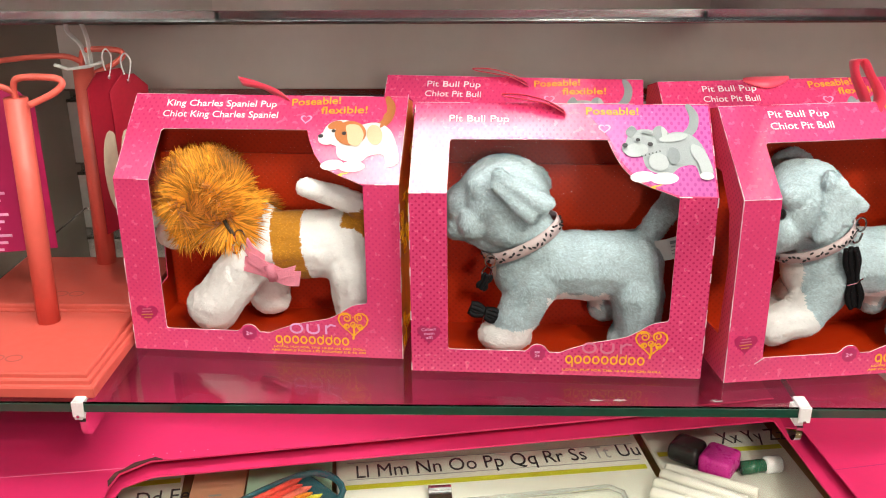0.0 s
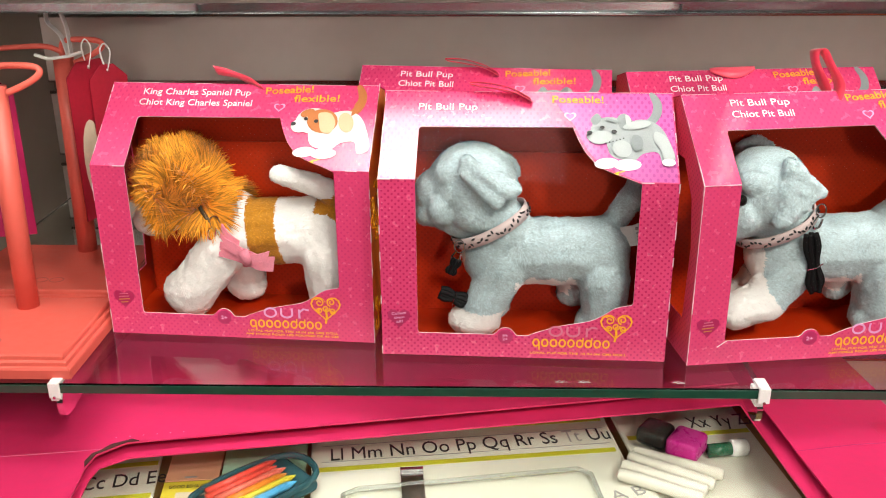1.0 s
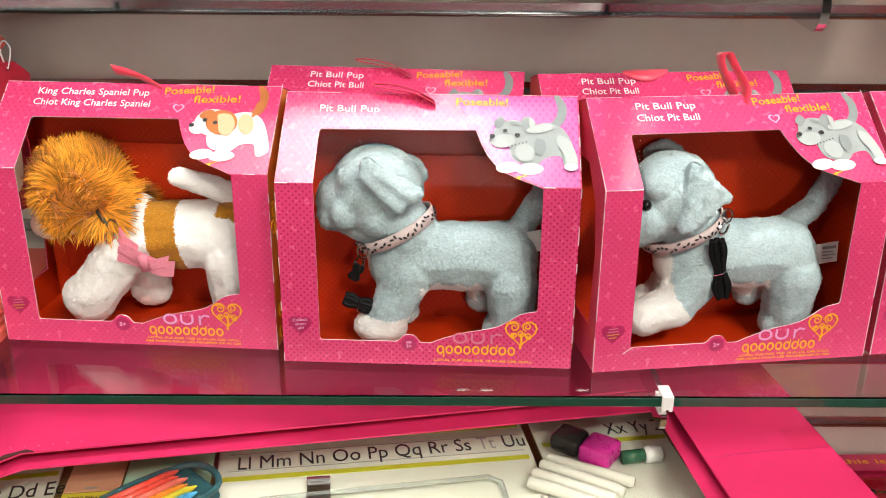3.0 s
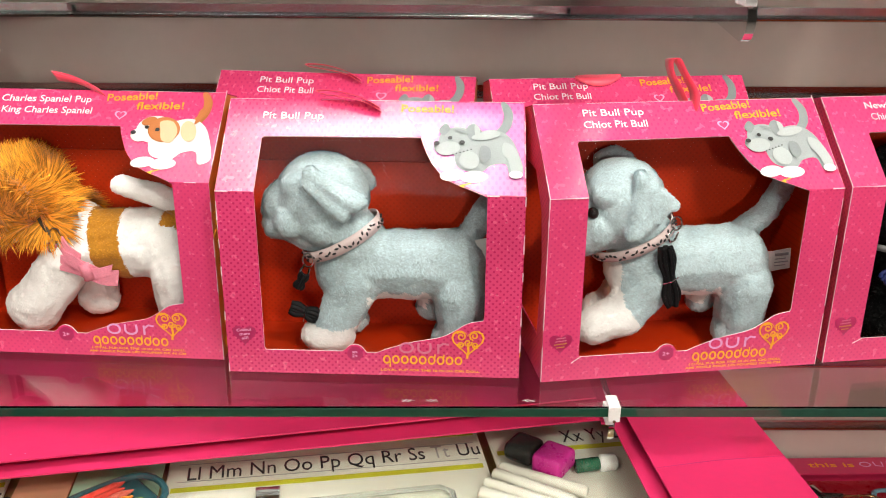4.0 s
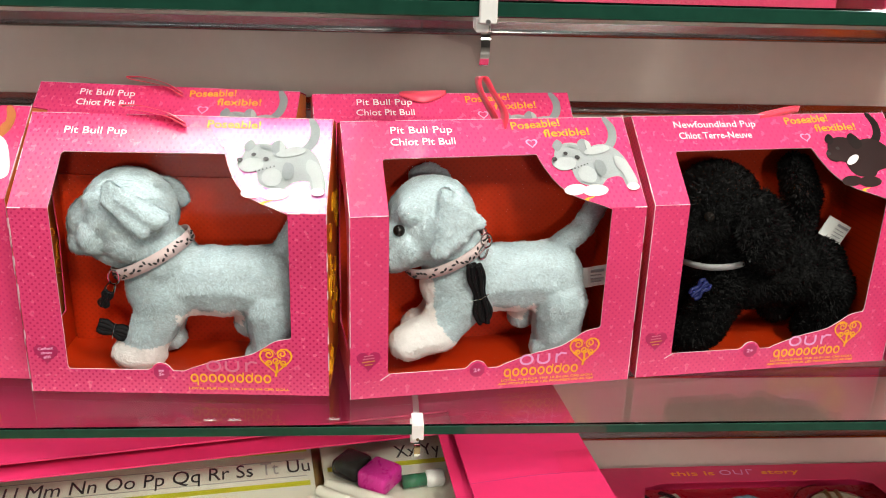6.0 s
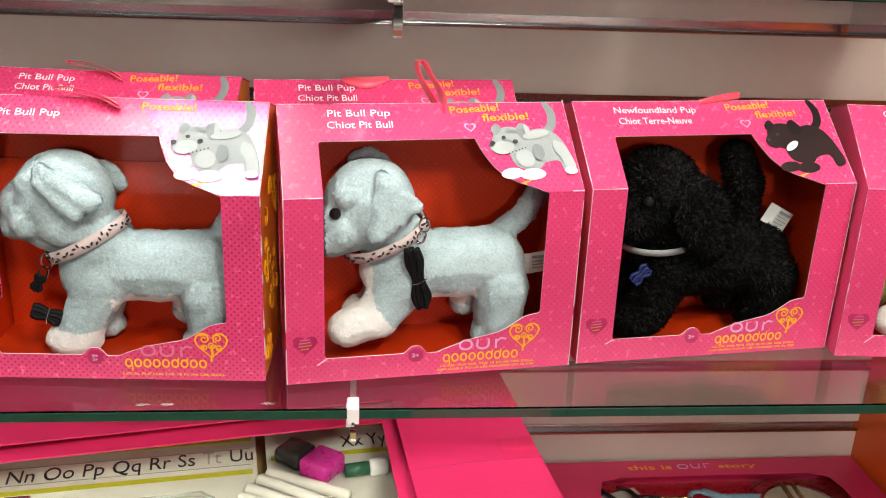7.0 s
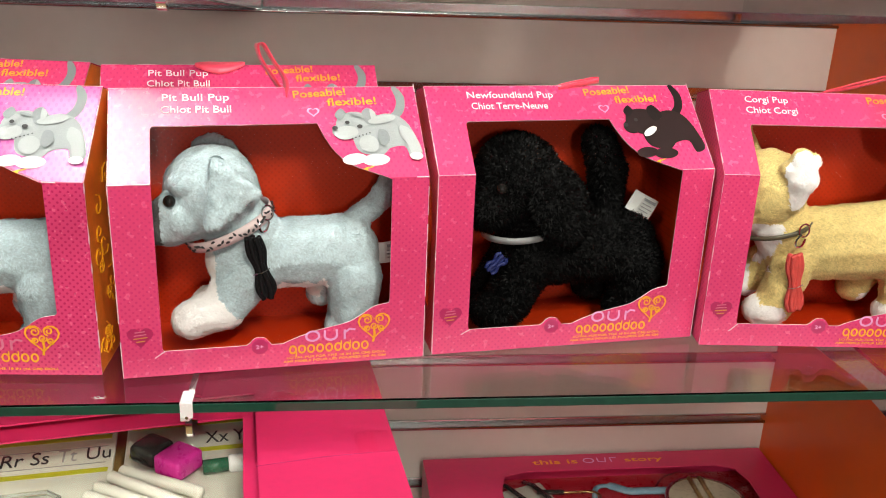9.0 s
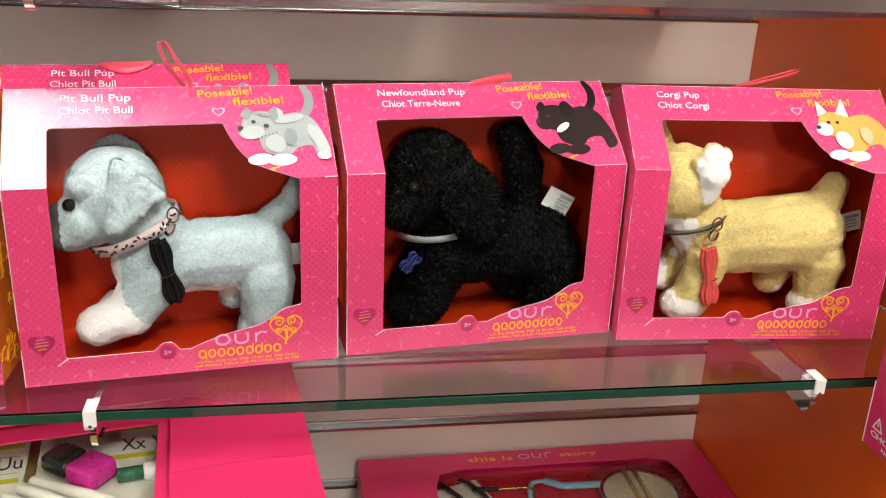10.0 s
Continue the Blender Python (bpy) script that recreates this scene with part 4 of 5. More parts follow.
def collar(box, cx, cz, ax, ay, tilt, width, mat, label, spots=None, buckle=None):
    c = holder("dog_collar", inside(box), label, "collar", "pup collars")
    axis = (-math.sin(radians(tilt)) * width / 1000, 0, math.cos(radians(tilt)) * width / 1000)
    smooth(part("strap", band(ring(cx, cz, ax, ay, tilt), axis, 0.0012), mat, c))
    if spots:
        rnd = random.Random(5)
        bm = bmesh.new()
        for p in ring(cx, cz, ax + 0.9, ay + 0.9, tilt, 64):
            if p[1] < 0.006:
                q = Vector(p) + Vector(axis) * rnd.uniform(-0.3, 0.3)
                bmesh.ops.create_icosphere(bm, subdivisions=1, radius=1, matrix=Matrix.LocRotScale(q, Euler((0, rnd.uniform(0, 3), 0)), (0.0019, 0.0006, 0.0009)))
        tagged(part("bone_print", bm, spots, c), kind="stuff")
    if buckle:
        x, y, z = [v / 1000 for v in buckle]
        part("buckle", tube([(x + 0.004 * math.cos(a), y, z + 0.0055 * math.sin(a)) for a in (k * math.tau / 16 for k in range(16))], 0.0007, 6, True), M_CHROME, c, "chrome buckle")
        part("swivel_hook", tube(spline([(x - 0.002, y - 0.001, z - 0.003), (x - 0.006, y - 0.002, z - 0.008), (x - 0.005, y - 0.002, z - 0.013), (x - 0.001, y - 0.002, z - 0.012), (x + 0.001, y - 0.002, z - 0.006)], 4), 0.0009, 6), M_CHROME, c, "chrome swivel hook")
    return c


M_FINE = material("grey_fine_print", (0.32, 0.33, 0.34), 0.6)
M_PINKSTRAP = material("pale_pink_webbing", (0.62, 0.50, 0.50), 0.6, vary=0.08, scale=300)
M_GREYSTRAP = material("dark_olive_cord", (0.09, 0.08, 0.05), 0.5, vary=0.2, scale=300)
M_REDCORD = material("red_woven_cord", (0.62, 0.07, 0.06), 0.6, vary=0.3, scale=500, bump=0.6, bump_scale=900)
M_PINKCORD = material("pink_woven_cord", (0.78, 0.25, 0.34), 0.6, vary=0.3, scale=500, bump=0.6, bump_scale=900)
M_BLUE = material("blue_net", (0.006, 0.015, 0.12), 0.6, vary=0.3, scale=300)
collar("bull_a", 81, 90, 32, 30, 27, 9, M_PINKSTRAP, "pale pink collar printed with dark bones", M_INK, (58, -24, 79))
collar("bull_b", 78, 93, 33, 31, 24, 8, M_PINKSTRAP, "pale pink collar printed with dark bones, black lead clipped on", M_INK, (104, -22, 108))
collar("corgi", 64, 85, 32, 30, 14, 3.5, M_GREYSTRAP, "thin dark cord collar with a chrome clip", None, (78, -30, 90))
collar("black", 79, 80, 30, 29, 6, 5, M_FINE, "pale grey cloth collar on a black pup")
collar("spaniel", 80, 90, 26, 26, -55, 3, M_GREYSTRAP, "thin dark cord collar with a chrome hook", None, (86, -27, 88))


def coil(box, p0, p1, strands, spread, radius, mat, label, tie=True, depth=-34, seed=1):
    """A folded lead: long narrow loops of cord bound in the middle."""
    rnd = random.Random(seed)
    lead = holder("dog_lead", inside(box), label, "lead", "pup leads")
    a, b = Vector((p0[0], depth, p0[1])) / 1000, Vector((p1[0], depth, p1[1])) / 1000
    d = (b - a).normalized()
    side = Vector((d.z, 0, -d.x))
    for k in range(strands):
        off = (k - (strands - 1) / 2) * spread / 1000
        back = Vector((0, -0.0012 * (k % 2) + rnd.uniform(-0.0006, 0.0006), 0))
        e0, e1 = rnd.uniform(0, 0.05), rnd.uniform(0.93, 1.0)
        pts = [a.lerp(b, e0) + side * off * 0.8 + back, a.lerp(b, 0.25) + side * off * 1.15 + back, a.lerp(b, 0.52) + side * off * 0.6 + back, a.lerp(b, 0.8) + side * off * 1.25 + back, a.lerp(b, e1) + side * off * 0.7 + back]
        smooth(part("cord", tube(spline(pts, 5), radius / 1000, 7), mat, lead))
    if tie:
        m = a.lerp(b, 0.55)
        part("wire_tie", tube([m - side * 0.006 + Vector((0, -0.002, 0.001)), m + Vector((0, -0.0042, 0)), m + side * 0.006 + Vector((0, -0.002, -0.001))], 0.0004, 5), M_CHROME, lead, "thin wire tie")
    return lead


coil("bull_b", (92, 96), (103, 46), 5, 2.3, 2.1, M_BLACK, "folded black woven lead bound with a wire tie", seed=2)
coil("corgi", (71, 74), (79, 22), 5, 2.4, 2.0, M_REDCORD, "folded red woven lead hanging from the collar", depth=-36, seed=3)
coil("bull_a", (57, 72), (51, 60), 3, 2.4, 1.8, M_BLACK, "black woven lead folded below the collar hook", False, -33, 4)
coil("bull_a", (42, 40), (64, 32), 4, 2.4, 2.4, M_BLACK, "rolled end of a black woven lead", True, -22, 5)
coil("black", (44, 60), (56, 72), 4, 2.5, 1.6, M_BLUE, "bundle of blue netting below the pup's chin", False, -38, 6)

bow = holder("ribbon_bow", inside("spaniel"), "pink woven lead tied as a bow, hung from a chrome hook", "bow")
for pts, w in (([(92, -31, 83), (98, -34, 76), (106, -34, 70)], 11), ([(90, -33, 68), (104, -36, 66), (114, -38, 63), (124, -36, 58), (133, -32, 56)], 12), ([(94, -34, 74), (106, -38, 69), (116, -39, 62), (130, -35, 64)], 8)):
    part("loop", band(spline([[v / 1000 for v in p] for p in pts], 5), (0.002, 0.001, w / 1000), 0.0016), M_PINKCORD, bow)
smooth(part("knot", tube([(0.111, -0.040, 0.070), (0.113, -0.0405, 0.064), (0.114, -0.039, 0.058)], 0.0042, 8), M_PINKCORD, bow))

for box, x, z, turn in (("bull_b", 197, 67, 4), ("corgi", 201, 84, 12), ("black", 182, 97, -28), ("bull_a", 196, 85, 15)):
    tag = holder("cloth_tag", inside(box, x, -4, z) @ pose(0, 0, 0, 0, -turn, 0), "white sewn cloth tag with fine print behind the pup", "tag", "cloth tags")
    part("label", band([(-0.013, 0.0, 0), (-0.004, -0.001, 0.0), (0.004, 0.0005, 0), (0.012, 0.001, 0)], (0, 0, 0.017), 0.0006), M_TAG, tag)
    for k in range(4):
        part("print_bar", block(-0.002, 0.009 - 0.002 * (k % 2), -0.0016, -0.0009, 0.004 - 0.0028 * k, 0.0046 - 0.0028 * k if k else 0.0062), M_FINE, tag)

# clear tie with a white bead above the spaniel's shoulder
tie = holder("plastic_tie", inside("spaniel", 104, -22, 98), "clear plastic tie with a white bead end", "tie")
part("thread", tube([(0, 0, -0.003), (0.001, 0, 0.004)], 0.0006, 6), M_CLIP, tie)
part("bead", tube([(0.001, 0, 0.004), (0.0012, 0, 0.0065)], 0.0016, 8), M_CLIP, tie)


# ---- coral doll stands at the end of the shelf ----
def doll_stand(y0, y1, post_y, label, seed):
    st = holder("doll_stand", Matrix.Translation((-0.283, 0, SHELF + 0.0006)), label, "doll stand", "doll stands")
    bm = bmesh.new()
    prev = None
    for inset, z in ((0.0, 0.0), (0.0, 0.007), (0.0008, 0.0085), (0.003, 0.009), (0.0034, 0.0118), (0.0045, 0.0125), (0.006, 0.0128), (0.0064, 0.0155), (0.0075, 0.0167)):
        row = [bm.verts.new(v) for v in ((-0.088 + inset, y0 + inset, z), (0.071 - inset, y0 + inset, z), (0.071 - inset, y1 - inset, z), (-0.088 + inset, y1 - inset, z))]
        if prev:
            for k in range(4):
                bm.faces.new((prev[k], prev[(k + 1) % 4], row[(k + 1) % 4], row[k]))
        else:
            bm.faces.new(row[::-1])
        prev = row
    bm.faces.new(prev)
    part("base", bm, M_CORAL, st)
    smooth(part("post", tube([(0.001, post_y, 0.0165), (0.0025, post_y, 0.09), (0.005, post_y, 0.199)], 0.0088, 20), M_CORAL, st))
    t = Vector((0.005, post_y, 0.199))
    loop = spline([t + Vector(v) for v in ((0, 0, -0.004), (0.0, 0, 0.009), (0.006, 0, 0.015), (0.030, 0.002, 0.0145), (0.036, 0.001, 0.010), (0.028, -0.002, 0.003), (0.012, -0.006, -0.004))], 6)
    smooth(part("wire_loop", tube(loop, 0.0026, 8), M_CORAL, st, "coral dipped wire waist loop"))
    loop = spline([t + Vector(v) for v in ((0, 0, 0.004), (-0.012, -0.004, 0.010), (-0.04, -0.008, 0.010), (-0.08, -0.006, 0.006), (-0.1, 0.0, 0.008))], 6)
    smooth(part("wire_arm", tube(loop, 0.0024, 8), M_CORAL, st, "coral dipped wire arm"))
    # worn maker's print as plain strokes
    for cx in (-0.002, 0.012):
        m = print_line([(cx + 0.006 * math.cos(a) - 0.01, y0 + 0.028 + 0.005 * math.sin(a), 0) for a in (k * math.tau / 20 for k in range(21))], 0.0013)
        remap(m, lambda c: Vector((c.x, c.y, 0.0170 + c.z)))
        finish("worn_mark", m, M_ETCH, st, "worn brown printed mark")
    return st


doll_stand(0.581, 0.698, 0.674, "coral painted wooden doll stand with post and wire loop", 1)
doll_stand(0.7, 0.822, 0.803, "coral painted doll stand standing behind another one", 2)


M_TAGRED = material("crimson_card", (0.35, 0.012, 0.03), 0.4, vary=0.15, scale=60)
M_CREAMPRINT = material("cream_print", (0.7, 0.6, 0.45), 0.5, vary=0.1)


def hang_tag(x, y, z, w, h, yaw, lean, label, decorated):
    t = holder("hang_tag", pose(x, y, z, lean, 0, yaw), label, "hang tag", "hang tags")
    poly = [(-w / 2, -h), (w / 2, -h * 0.97), (w / 2, -0.012), (w / 2 - 0.012, 0), (-w / 2 + 0.012, 0), (-w / 2, -0.012)]
    m = outline([poly, ellipse(0, -0.006, 0.002, 0.002)], 0.0005)
    remap(m, lambda c: Vector((c.x, -c.z, c.y)))
    finish("card", m, M_PINK_DARK if not decorated else M_TAGRED, t)
    if decorated:
        m = outline([ellipse(-0.008, -h * 0.62, w * 0.22, h * 0.26)], 0.0001)
        remap(m, lambda c: Vector((c.x, -0.0008 - c.z, c.y)))
        finish("oval_print", m, M_CREAMPRINT, t, "cream oval print")
        for k in range(3):
            m = print_line(swirl(w * 0.2 - k * 0.008, -h * (0.3 + 0.12 * k), 0.006, 1.4, k, 14), 0.001)
            remap(m, lambda c: Vector((c.x, -0.0008 - c.z, c.y)))
            finish("scroll_print", m, M_YELLOWPRINT, t)
    else:
        for k in range(9):
            part("print_bar", block(-w * 0.42, w * 0.1 - 0.004 * (k % 3), -0.0011, -0.0006, -h * 0.62 - 0.006 * k, -h * 0.62 - 0.006 * k + 0.0022), M_HEART, t)
    pts = spline([(0, 0, -0.006), (0.003, -0.001, 0.004), (0.004, -0.001, 0.012), (0.0, 0, 0.018), (-0.004, 0.001, 0.012), (-0.002, 0.001, 0.0), (0, 0, -0.005)], 5)
    part("plastic_loop", tube(pts, 0.0007, 6, flat=0.6), M_CLIP, t, "milky plastic loop")
    return t


hang_tag(-0.252, 0.792, 1.377, 0.05, 0.142, 62, 0, "crimson card hang tag with an oval print, on a plastic loop", True)
hang_tag(-0.239, 0.80, 1.372, 0.036, 0.13, 48, 0, "crimson card hang tag behind another one on the post", True)
hang_tag(-0.322, 0.70, 1.378, 0.085, 0.135, 8, 0, "dark pink card hang tag with fine print", False)
loop = holder("plastic_loop", Matrix.Translation((-0.278, 0.80, 1.385)), "milky plastic tag loop standing up from the post", "tag loop")
part("strap", band(spline([(0.006, 0, -0.004), (0.002, 0, 0.012), (-0.008, 0, 0.024), (-0.006, 0, 0.036), (0.002, 0, 0.036), (0.008, 0, 0.02), (0.009, 0, -0.004)], 6), (0.001, 0.005, 0), 0.001), M_CLIP, loop)
part("collar", tube([(-0.018, -0.011, -0.003), (-0.006, -0.014, -0.006), (0.012, -0.013, -0.004), (0.022, -0.006, -0.001)], 0.0024, 8, flat=0.6), M_CLIP, loop)


# ---- large boxes under the shelf ----
school = holder("school_set_box", pose(-0.197, 0.608, 1.105, 0, 0, 5.8), "large hot pink windowed box lying flat with school things inside", "toy box")
WIN = [(-0.016, -0.032), (-0.012, -0.014), (0.008, 0.0016), (0.531, 0.046), (0.531, -0.06), (0.533, -0.3), (-0.016, -0.3)]
m = outline([[(-0.17, -0.34), (0.642, -0.34), (0.632, 0.2), (-0.17, 0.2)], WIN], 0.0007)
bm = bmesh.new()
bm.from_mesh(m)
for f in bm.faces:
    f.material_index = 1 if abs(f.normal.z) < 0.5 else 0
bpy.data.meshes.remove(m)
part("top_panel", bm, [M_PINK_PLAIN, M_PINK_PLAIN], school)
m = outline([[(-0.165, -0.335), (0.635, -0.335), (0.627, 0.195), (-0.165, 0.195)], [(-0.014, -0.034), (-0.0105, -0.018), (0.010, -0.0055), (0.521, 0.033), (0.520, -0.06), (0.522, -0.3), (-0.014, -0.3)]], 0.0007)
remap(m, lambda c: Vector((c.x, c.y, c.z - 0.0095)))
finish("inner_frame", m, M_PINK_PLAIN, school)
side = bmesh.new()
for x0, x1, y0, y1 in ((-0.17, -0.168, -0.34, 0.2), (-0.17, 0.632, 0.198, 0.2), (-0.17, 0.642, -0.342, -0.34)):
    block(x0, x1, y0, y1, -0.382, -0.0008, bm=side)
part("side_wall", side, M_PINK_PLAIN, school)
m = outline([[(-0.34, -0.382), (0.2, -0.382), (0.2, -0.0008), (-0.34, -0.0008)]], 0.001)
remap(m, lambda c: Vector((0.6405 - (c.x + 0.34) * 0.0185 + c.z, c.x, c.y)))
finish("side_wall", m, material("brown_board_edge", (0.32, 0.2, 0.1), 0.6, vary=0.25, scale=120), school, "worn brown board side")
part("base", block(-0.168, 0.63, -0.338, 0.198, -0.383, -0.38), M_PINK_PLAIN, school)
M_TRAY = material("tan_tray_card", (0.30, 0.19, 0.06), 0.5, vary=0.25, scale=18)
part("tray", block(-0.16, 0.628, -0.33, 0.19, -0.062, -0.060), M_TRAY, school, "tan inner tray")
film = part("clear_film", sheet(-0.1, 0.6, -0.32, 0.08, -0.0145, 0.0022), M_FILM, school, "wrinkled clear film over the window")
film.visible_shadow = False
bm = bmesh.new()
for k in range(6):
    tube([(-0.003 + 0.0105 * k, 0.0095 + 0.0008 * k, 0.0009), (-0.0022 + 0.0105 * k, 0.0096 + 0.0008 * k, 0.0009)], 0.0003, 4, bm=bm)
tagged(part("scuff", bm, M_EDGE, school, "row of white scuffs"), kind="stuff")
m = outline([[(-0.0165, -0.031), (-0.0125, -0.0142), (-0.004, -0.0076), (0.008, 0.0014), (0.017, 0.0022), (0.011, 0.0052), (0.004, 0.0022), (-0.004, -0.0012), (-0.010, -0.0092), (-0.0155, -0.0132), (-0.0185, -0.024)]], 0.0004)
remap(m, lambda c: Vector((c.x, c.y, 0.0014 + c.z)))
finish("torn_corner", m, material("torn_brown_board", (0.07, 0.02, 0.016), 0.8, vary=0.4, scale=250), school, "torn brown cardboard corner")
part("crease", tube([(-0.165, -0.014, 0.0006), (-0.05, -0.009, 0.0007), (-0.002, -0.006, 0.0006)], 0.0005, 5, flat=0.4), M_FAINT, school, "pale crease")
part("crease", tube([(0.53, -0.055, 0.0004), (0.58, -0.05, 0.0005), (0.637, -0.049, 0.0004)], 0.0008, 5, flat=0.5), M_PINK_DARK, school, "bent card crease")
part("torn_tape", sheet(0.606, 0.641, -0.052, -0.02, 0.0011), M_TAPE, school, "torn clear tape")


def in_school(x, y, z=-0.045, rz=0.0):
    return pose(-0.197, 0.608, 1.105, 0, 0, 5.8) @ pose(x, y, z, 0, 0, rz)


def flat_words(text, width, height, mat, parent, x, y, z, turn=0):
    m = words(text, width, height, 0.0)
    c, s = math.cos(radians(turn)), math.sin(radians(turn))
    remap(m, lambda p: Vector((x + c * p.x - s * p.y, y + s * p.x + c * p.y, z + p.z)))
    return finish("lettering", m, mat, parent, "black lettering")


M_CLEARRIM = material("clear_rim_plastic", (0.8, 0.84, 0.82), 0.08, vary=0.03, transmission=0.8)
M_BOARD = material("white_board_card", (0.76, 0.76, 0.66), 0.4, vary=0.05, scale=30)
M_LIME = material("lime_print", (0.55, 0.55, 0.03), 0.5, vary=0.08)
M_RULE = material("grey_rule_print", (0.35, 0.35, 0.33), 0.5)
# black print under glare, with the glare mixed into its grey
M_GLAREINK = material("glare_greyed_print", (0.38, 0.38, 0.36), 0.5)
M_PEACH = material("peach_card", (0.72, 0.36, 0.22), 0.5, vary=0.06)
M_MINT = material("mint_card", (0.42, 0.66, 0.48), 0.5, vary=0.06)
M_YELLOW = material("yellow_card", (0.75, 0.62, 0.05), 0.5, vary=0.06)
M_TEAL = material("teal_plastic", (0.03, 0.10, 0.12), 0.2, vary=0.1)
M_RED = material("red_plastic", (0.72, 0.07, 0.05), 0.3, vary=0.1)
M_ORANGEPL = material("orange_plastic", (0.8, 0.25, 0.03), 0.3, vary=0.1)
M_CORALPL = material("coral_plastic", (0.75, 0.16, 0.12), 0.3, vary=0.1)
M_SKY = material("sky_blue_plastic", (0.1, 0.45, 0.8), 0.3, vary=0.1)
M_LEAD = material("green_plastic", (0.03, 0.13, 0.07), 0.25, vary=0.1)
M_MAGENTA = material("magenta_plastic", (0.62, 0.03, 0.30), 0.3, vary=0.08)
M_SMOKE = material("smoky_black_plastic", (0.02, 0.02, 0.02), 0.12, vary=0.1)
M_STICK = material("cream_chalk", (0.78, 0.76, 0.68), 0.5, vary=0.06)

board = holder("alphabet_board", in_school(0.155, 0.0, -0.046, 2.2), "white alphabet writing board with lime lines, in the school box", "writing board")
part("card", block(-0.005, 0.262, -0.16, 0.085, -0.003, 0.0, 0.0008, 1), M_BOARD, board)
flat_words("Ll Mm Nn Oo Pp Qq Rr Ss", 0.199, 0.0185, M_INK, board, 0.012, 0.031, 0.0006, 1.0)
# this letter pair is greyed to paint in the glare over it
flat_words("Tt", 0.015, 0.0185, M_GLAREINK, board, 0.2175, 0.0346, 0.0006, 1.0)
flat_words("Uu", 0.019, 0.0185, M_INK, board, 0.24, 0.035, 0.0006, 1.0)
for y in (0.066, 0.0155):
    part("lime_line", block(0.0, 0.258, y, y + 0.0062, 0.0002, 0.0005), M_LIME, board)
for y in (0.029, 0.0535):
    part("rule_line", block(0.004, 0.256, y, y + 0.0007, 0.0002, 0.0005), M_RULE, board)
clipob = holder("clipboard_clip", in_school(0.224, -0.04, -0.044), "silver clipboard clip on the white board", "clip")
part("plate", block(0.0, 0.019, -0.03, 0.044, 0.0, 0.003, 0.001, 2), M_METAL, clipob)
part("rolled_end", tube([(0.0, 0.044, 0.003), (0.019, 0.044, 0.003)], 0.0035, 12), M_METAL, clipob)
frameob = holder("clear_case", in_school(0.18, -0.12, -0.042, 1.5), "clear plastic case with a raised rim on the board", "plastic case")
part("rim", tube([(0.0, 0.0, 0), (0.0, 0.098, 0), (0.012, 0.104, 0), (0.195, 0.112, 0), (0.204, 0.104, 0), (0.204, 0.0, 0)], 0.0022, 8), M_CLEARRIM, frameob)
lid = part("lid", sheet(0.003, 0.2, 0.0, 0.103, 0.0006), M_FILM, frameob, "clear plastic lid")
lid.visible_shadow = False

strip_b = holder("alphabet_strip", in_school(0.425, 0.0, -0.047, 2.0), "end of an alphabet strip with lime lines, inside the box", "writing strip")
part("card", block(0.0, 0.118, -0.09, 0.095, -0.003, 0.0, 0.0008, 1), M_BOARD, strip_b)
flat_words("Xx Yy Zz", 0.062, 0.0185, M_INK, strip_b, 0.0655, 0.055, 0.0006, 1.0)
for y in (0.086, 0.043):
    part("lime_line", block(0.004, 0.116, y, y + 0.0062, 0.0002, 0.0005), M_LIME, strip_b)
strip_a = holder("alphabet_strip", in_school(-0.09, -0.03, -0.047, 4.0), "start of an alphabet strip with lime lines, inside the box", "writing strip")
part("card", block(-0.02, 0.115, -0.06, 0.08, -0.003, 0.0, 0.0008, 1), M_BOARD, strip_a)
flat_words("Cc Dd Ee", 0.068, 0.0185, M_INK, strip_a, 0.055, 0.033, 0.0006, 2.0)
for y in (0.062, 0.016):
    part("lime_line", block(-0.015, 0.113, y, y + 0.0062, 0.0002, 0.0005), M_LIME, strip_a)

for x, w, low, top, mat, word, what in ((0.03, 0.044, 0.012, 0.085, M_PEACH, "", "peach"), (0.03, 0.044, -0.06, 0.011, M_YELLOW, "GOOD BEHAVIOR", "yellow"), (0.0755, 0.07, -0.03, 0.085, M_MINT, "", "mint green")):
    c = holder("reward_card", in_school(x, 0, -0.045, 1.0), "small %s printed reward card in the school box" % what, "card", "reward cards")
    part("card", block(0, w, low, top, -0.001, 0.0, 0.0004, 1), mat, c)
    if word:
        flat_words(word, 0.034, 0.0042, M_INK, c, 0.005, 0.001, 0.0004)
        part("pale_panel", block(0.012, 0.04, -0.04, -0.005, 0.0002, 0.0005), M_CREAMPRINT, c)
    else:
        part("print_bar", block(0.008, w - 0.01, top - 0.03, top - 0.0275, 0.0002, 0.0005), M_RULE, c)
        part("print_bar", block(0.016, w - 0.018, top - 0.07, top - 0.068, 0.0002, 0.0005), M_RULE, c)

